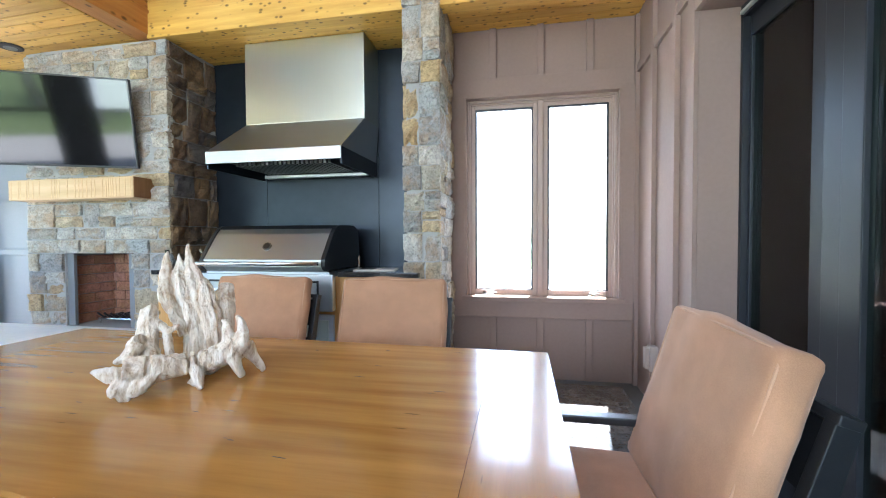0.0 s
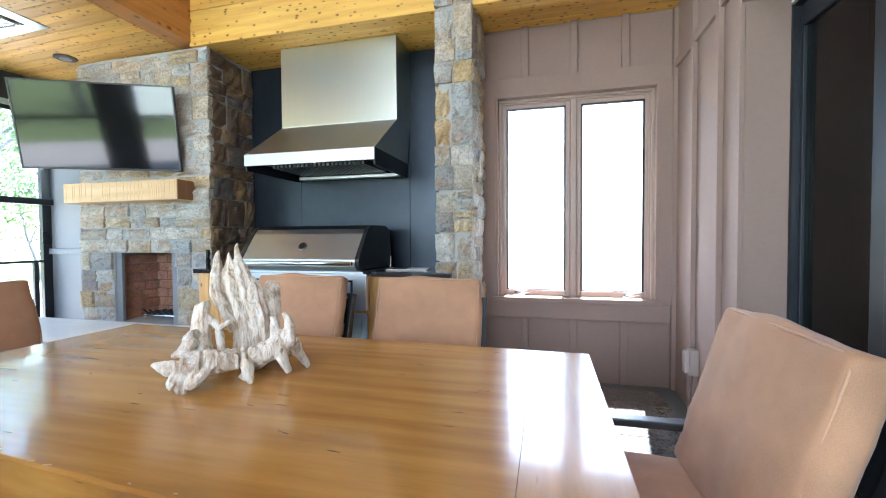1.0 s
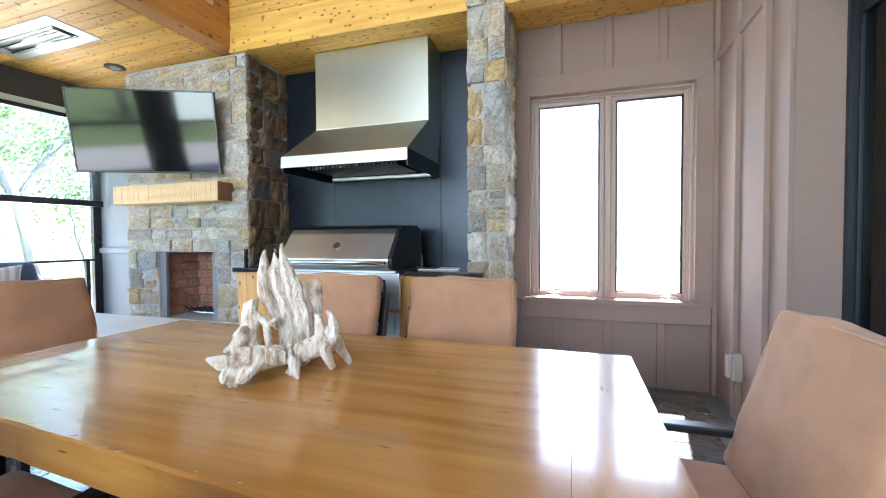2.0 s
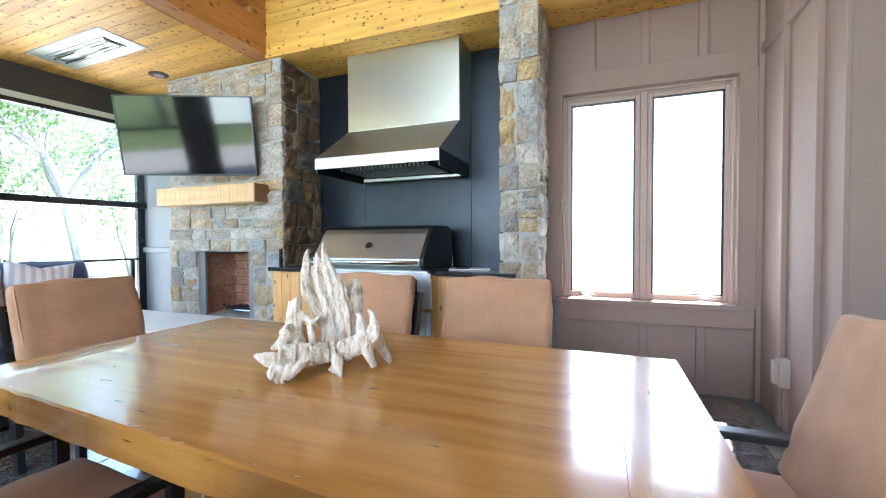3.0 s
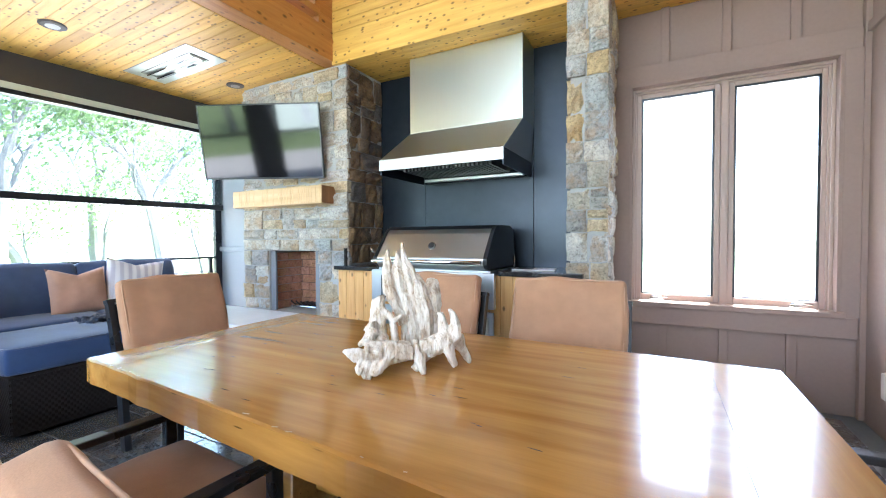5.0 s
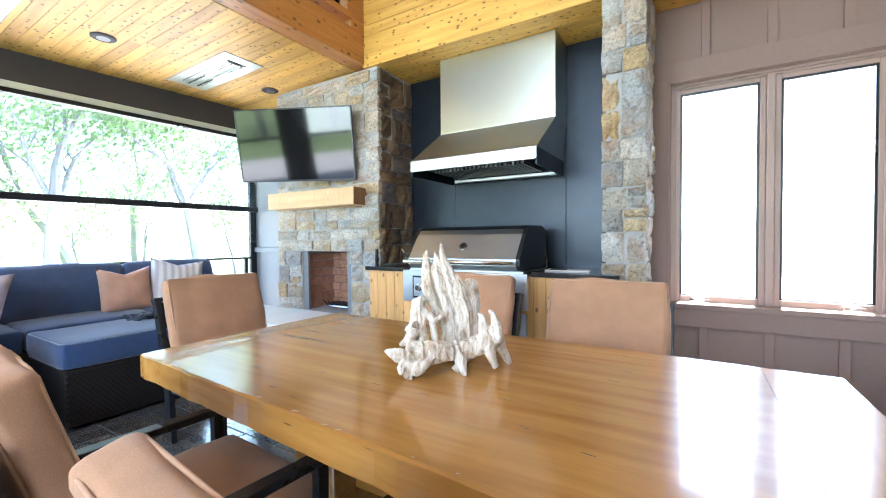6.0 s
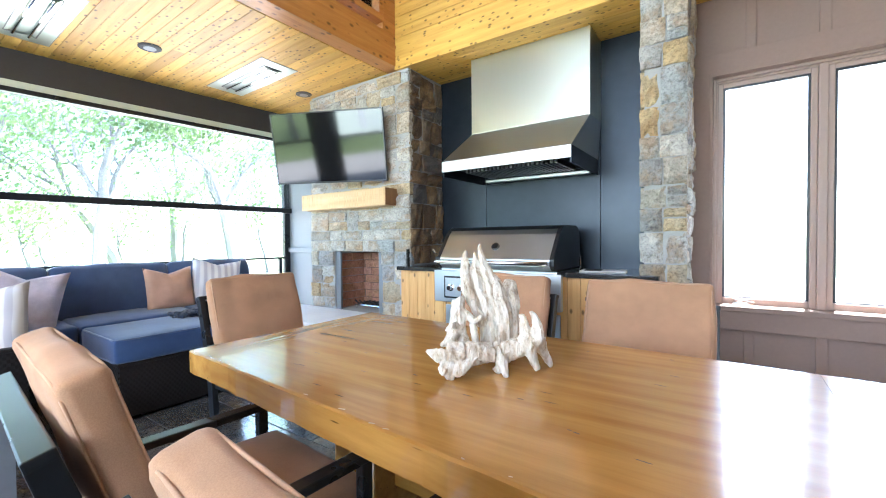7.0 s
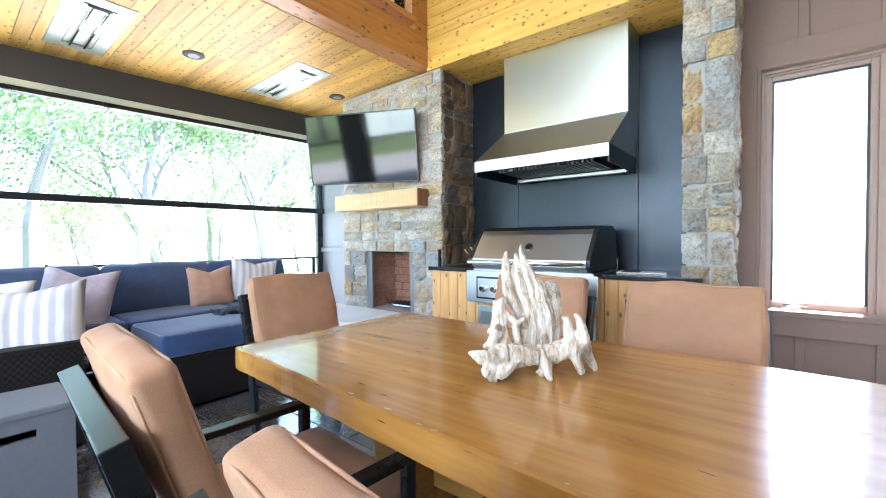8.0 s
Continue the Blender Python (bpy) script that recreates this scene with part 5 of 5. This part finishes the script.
wicker(sofa, -4.56, -4.44, -0.10, 2.75, 0.06, 0.74, ["+x"], "wicker_back")
wicker(sofa, -4.46, -2.88, -0.22, -0.10, 0.06, 0.74, ["+y"], "wicker_back")


def cushion_part(nm, hx, hy, hz, at, mat, label, seed, puff=0.015, r=0.032):
    part(nm, soft_box(bmesh.new(), hx, hy, hz, r, puff=puff, wrinkle=0.012, seed=seed, at=at), mat, sofa, label, smooth=True)


cushion_part("seat_cushion", 0.33, 0.42, 0.085, pose(-4.10, 1.50, SZ - 0.085), M_NAVYSEAT, "blue seat cushion", 1)
cushion_part("seat_cushion", 0.33, 0.41, 0.085, pose(-4.10, 2.34, SZ - 0.085), M_NAVYSEAT, "blue seat cushion", 2)
cushion_part("seat_cushion", 0.33, 0.33, 0.085, pose(-4.10, 0.74, SZ - 0.085), M_NAVYSEAT, "blue corner seat cushion", 3)
cushion_part("seat_cushion", 0.40, 0.34, 0.085, pose(-3.37, 0.27, SZ - 0.085), M_NAVYSEAT, "blue seat cushion", 4)
for k, (y, hy) in enumerate(((1.47, 0.43), (2.33, 0.42), (0.62, 0.40))):
    cushion_part("back_cushion", 0.085, hy, 0.235, pose(-4.41, y, 0.745, 0, -12, 0), M_NAVY, "plump navy back cushion", 10 + k, 0.020, 0.04)
cushion_part("back_cushion", 0.40, 0.085, 0.225, pose(-3.30, -0.02, 0.735, 12, 0, 0), M_NAVY, "plump navy back cushion", 20, 0.020, 0.04)

otto = thing("ottoman", "navy cushioned ottoman on a dark wicker base", "ottoman")
wicker(otto, -3.55, -2.92, 1.05, 1.85, 0.06, 0.39, ["+x", "-x", "-y"])
part("cushion", soft_box(bmesh.new(), 0.33, 0.42, 0.08, 0.022, puff=0.010, wrinkle=0.005, seed=5, at=pose(-3.235, 1.45, 0.495)), M_NAVYSEAT, otto, "blue seat cushion", smooth=True)


for zz in (0.567, 0.424):
    bm = bmesh.new()
    loop = []
    for i in range(97):
        a = math.tau * i / 96
        ca, sa = math.cos(a), math.sin(a)
        k = (abs(ca) ** 22 + abs(sa) ** 22) ** (-1 / 22)
        loop.append((-3.235 + 0.326 * ca * k, 1.45 + 0.416 * sa * k, zz))
    tube(bm, loop, 0.005, 6, closed=False)
    part("piping", bm, M_NAVY, otto, "navy edge piping", smooth=True)


def pillow(name, label, at, mat, w=0.24, seed=0, droop=0.05):
    """A scatter cushion with pinched corners and a dented top."""
    bm = bmesh.new()
    n = 16
    sheets = []
    for side in (-1, 1):
        rows = []
        for j in range(n + 1):
            row = []
            for i in range(n + 1):
                u, v = 2 * i / n - 1, 2 * j / n - 1
                f = (1 - u * u) * (1 - v * v)
                pin = 1 - 0.05 * (1 - abs(u) ** 3) * (abs(v) ** 2) - 0.0
                pin2 = 1 - 0.05 * (1 - abs(v) ** 3) * (abs(u) ** 2)
                y = side * 0.095 * max(f, 0) ** 0.42 + noise.noise(Vector((u * 3 + seed, v * 3, side))) * 0.014
                z = v * w * pin
                if v > 0:
                    z -= droop * (1 - abs(u)) ** 1.3 * v
                row.append(bm.verts.new((u * w * pin2, y if f > 1e-6 else 0, z)))
            rows.append(row)
        for j in range(n):
            for i in range(n):
                bm.faces.new((rows[j][i], rows[j][i + 1], rows[j + 1][i + 1], rows[j + 1][i]))
        sheets.append(rows)
    bmesh.ops.remove_doubles(bm, verts=bm.verts, dist=0.0005)
    ob = solid(name, bm, mat, label, "pillow", "scatter pillows on the sofa", smooth=True)
    ob.matrix_basis = at
    return ob


pillow("throw_pillow", "tan square pillow with a dented top on the sofa", pose(-4.16, 1.84, 0.745, -14, 0, 90), M_PILLOW_TAN, 0.21, 2, 0.06)
pillow("throw_pillow", "white and grey striped pillow in the sofa corner", pose(-4.13, 2.26, 0.775, -12, 7, 80), M_STRIPE, 0.235, 5)
pillow("throw_pillow", "mauve printed pillow on the sofa", pose(-4.0, 0.80, 0.765, -16, 8, 62), M_PILLOW_MAUVE, 0.24, 7, 0.07)
pillow("throw_pillow", "white striped pillow leaning on the wicker arm", pose(-3.06, 0.44, 0.70, -18, -6, 62), M_STRIPE, 0.26, 9, 0.03)
pillow("throw_pillow", "pale patterned pillow behind the striped one", pose(-3.66, 0.30, 0.77, -14, 10, 45), M_PILLOW_WHITE, 0.23, 11, 0.06)
blanket = bmesh.new()
for k in range(26):
    a = rng.uniform(0, math.tau)
    y0 = rng.uniform(1.55, 1.85)
    pts = [(-3.42 + rng.uniform(-0.1, 0.12) + 0.06 * math.sin(a + i), y0 + 0.04 * i, SZ + 0.035 + 0.02 * math.sin(i * 1.3 + a)) for i in range(5)]
    tube(blanket, pts, 0.016, 6)
solid("throw_blanket", blanket, M_BLANKET, "crumpled navy and grey knit throw on the ottoman", "blanket", smooth=True)

# concrete gas tank cover used as a side table
tank = thing("tank_cover_table", "grey cast concrete side table with a slotted hand hold", "side table")
bm = bmesh.new()
x0, x1, y0, y1, zt = -2.55, -2.17, 0.10, 0.475, 0.505
part("top", B(x0 - 0.006, x1 + 0.006, y0 - 0.006, y1 + 0.006, zt - 0.03, zt, bev=0.008), M_CONCRETE, tank)
hy0, hy1, hz0, hz1 = 0.25, 0.355, 0.385, 0.422
bm = bmesh.new()
outer = [(y0, 0.03), (y1, 0.03), (y1, zt - 0.03), (y0, zt - 0.03)]
inner = [(hy0, hz0), (hy1, hz0), (hy1, hz1), (hy0, hz1)]
rings = [[bm.verts.new((x, y, z)) for y, z in loop] for x in (x1 - 0.03, x1) for loop in (outer, inner)]
for a, c in ((0, 1), (2, 3), (0, 2), (1, 3)):
    for k in range(4):
        bm.faces.new((rings[a][k], rings[a][(k + 1) % 4], rings[c][(k + 1) % 4], rings[c][k]))
part("front_panel", bm, M_CONCRETE, tank)
part("side_panel", B(x0, x1 - 0.03, y1 - 0.03, y1, 0.03, zt - 0.03), M_CONCRETE, tank)
part("side_panel", B(x0, x1 - 0.03, y0, y0 + 0.03, 0.03, zt - 0.03), M_CONCRETE, tank)
part("back_panel", B(x0, x0 + 0.03, y0 + 0.03, y1 - 0.03, 0.03, zt - 0.03), M_CONCRETE, tank)

# ---------------------------------------------------------------- trees outside


def tree(x, y, h, seed, mat, spread=3.0, leaves=5200, girth=0.02):
    rr = random.Random(seed)
    e = thing("tree", "leafy tree with a forked grey trunk beyond the porch", "tree", "trees beyond the porch", at=(x, y, -0.33))
    bm = bmesh.new()
    tips = []

    def limb(p, d, length, r, level):
        pts, rad = [p], [r]
        q = p
        for i in range(5):
            d = (d + Vector((rr.uniform(-0.22, 0.22), rr.uniform(-0.22, 0.22), rr.uniform(-0.05, 0.12)))).normalized()
            q = q + d * (length / 5)
            pts.append(q)
            rad.append(r * (1 - 0.11 * (i + 1)))
            if level > 0 and i > 1:
                tips.append((q, level))
        tube(bm, pts, rad, 7)
        if level < 3:
            for _ in range(3 if level else 4):
                k = rr.randint(3 if level == 0 else 2, 5)
                nd = (d + Vector((rr.uniform(-1, 1), rr.uniform(-1, 1), rr.uniform(-0.1, 0.6)))).normalized()
                limb(pts[k], nd, length * rr.uniform(0.5, 0.72), rad[k] * 0.62, level + 1)
    limb(Vector((0, 0, 0)), Vector((rr.uniform(-0.15, 0.15), rr.uniform(-0.15, 0.15), 1)), h * 0.45, h * girth, 0)
    part("trunk", bm, M_BARK, e)
    verts, faces = [], []
    for _ in range(leaves):
        c, lev = tips[rr.randrange(len(tips))]
        o = Vector((rr.gauss(0, 0.36), rr.gauss(0, 0.36), rr.gauss(0, 0.28))) * spread * 0.34
        n1 = Vector((rr.gauss(0, 1), rr.gauss(0, 1), rr.gauss(0, 1))).normalized()
        n2 = n1.orthogonal().normalized()
        n3 = n1.cross(n2)
        s = rr.uniform(0.035, 0.095)
        b0 = len(verts)
        m = c + o
        verts += [m - n2 * s, m + n3 * s * 0.55, m + n2 * s, m - n3 * s * 0.55]
        faces.append((b0, b0 + 1, b0 + 2, b0 + 3))
    me = bpy.data.meshes.new("crown")
    me.from_pydata([tuple(v) for v in verts], [], faces)
    me.materials.append(mat)
    cr = new("crown", me)
    cr.parent = e
    return e


TREES = [(-11, 0.2, 8, 1), (-12.5, 3.6, 9, 2), (-10.5, 6.2, 8, 3), (-15, 8.5, 10, 4), (-14, -3.5, 9, 5), (-17, 2.0, 11, 6), (-19, 6.0, 11, 7), (-16, 12.5, 10, 8),
         (-22, -2, 12, 9), (-24, 10, 12, 10), (-13, 10.5, 6, 11), (-21, 15, 12, 12), (-19, 3.5, 4.9, 16), (-20, 8.5, 5.4, 17),
         (-18, 11.5, 5.0, 18), (-21, 0.0, 5.2, 19), (-17, -1.5, 3.8, 20), (-24, 5.0, 5.2, 28), (-22, 7.0, 4.8, 29)]
for x, y, h, sd in TREES:
    young = h < 7.5
    tree(x, y, h, sd, M_LEAF_B if young or sd % 2 == 0 else M_LEAF, spread=h * (1.25 if young else 0.42), leaves=2000 if young else 5000, girth=0.014 if young else 0.02)
for x, y, h, sd in ((-3, -13, 9, 21), (1, -16, 10, 22), (-7, -14, 9, 23), (-5, -18, 11, 24), (-10, -12, 9, 25), (-1, -20, 11, 26), (5, -15, 9, 27)):
    tree(x, y, h, sd, M_LEAF, spread=h * 0.42, leaves=2200)

# ---------------------------------------------------------------- floor tiles
TS = 0.40
tile_me = [finish("tile", B(-TS / 2 * k + 0.004, TS / 2 * k - 0.004, -TS / 2 + 0.004, TS / 2 - 0.004, -0.006, 0.0, bev=0.002), M_SLATE) for k in (1.0, 1.5)]
for j in range(16):
    y = -2.6 + j * TS
    x = -4.6 + (j * 0.31) % 0.45
    while x < 1.45:
        k = rng.random() < 0.5
        w = TS * (1.5 if k else 1.0)
        if x + w > 1.62:
            break
        ob = new("tile", tile_me[1 if k else 0])
        ob.parent = floor
        ob.matrix_basis = pose(x + w / 2, y, FLOOR + rng.uniform(-0.0012, 0.0008))
        x += w
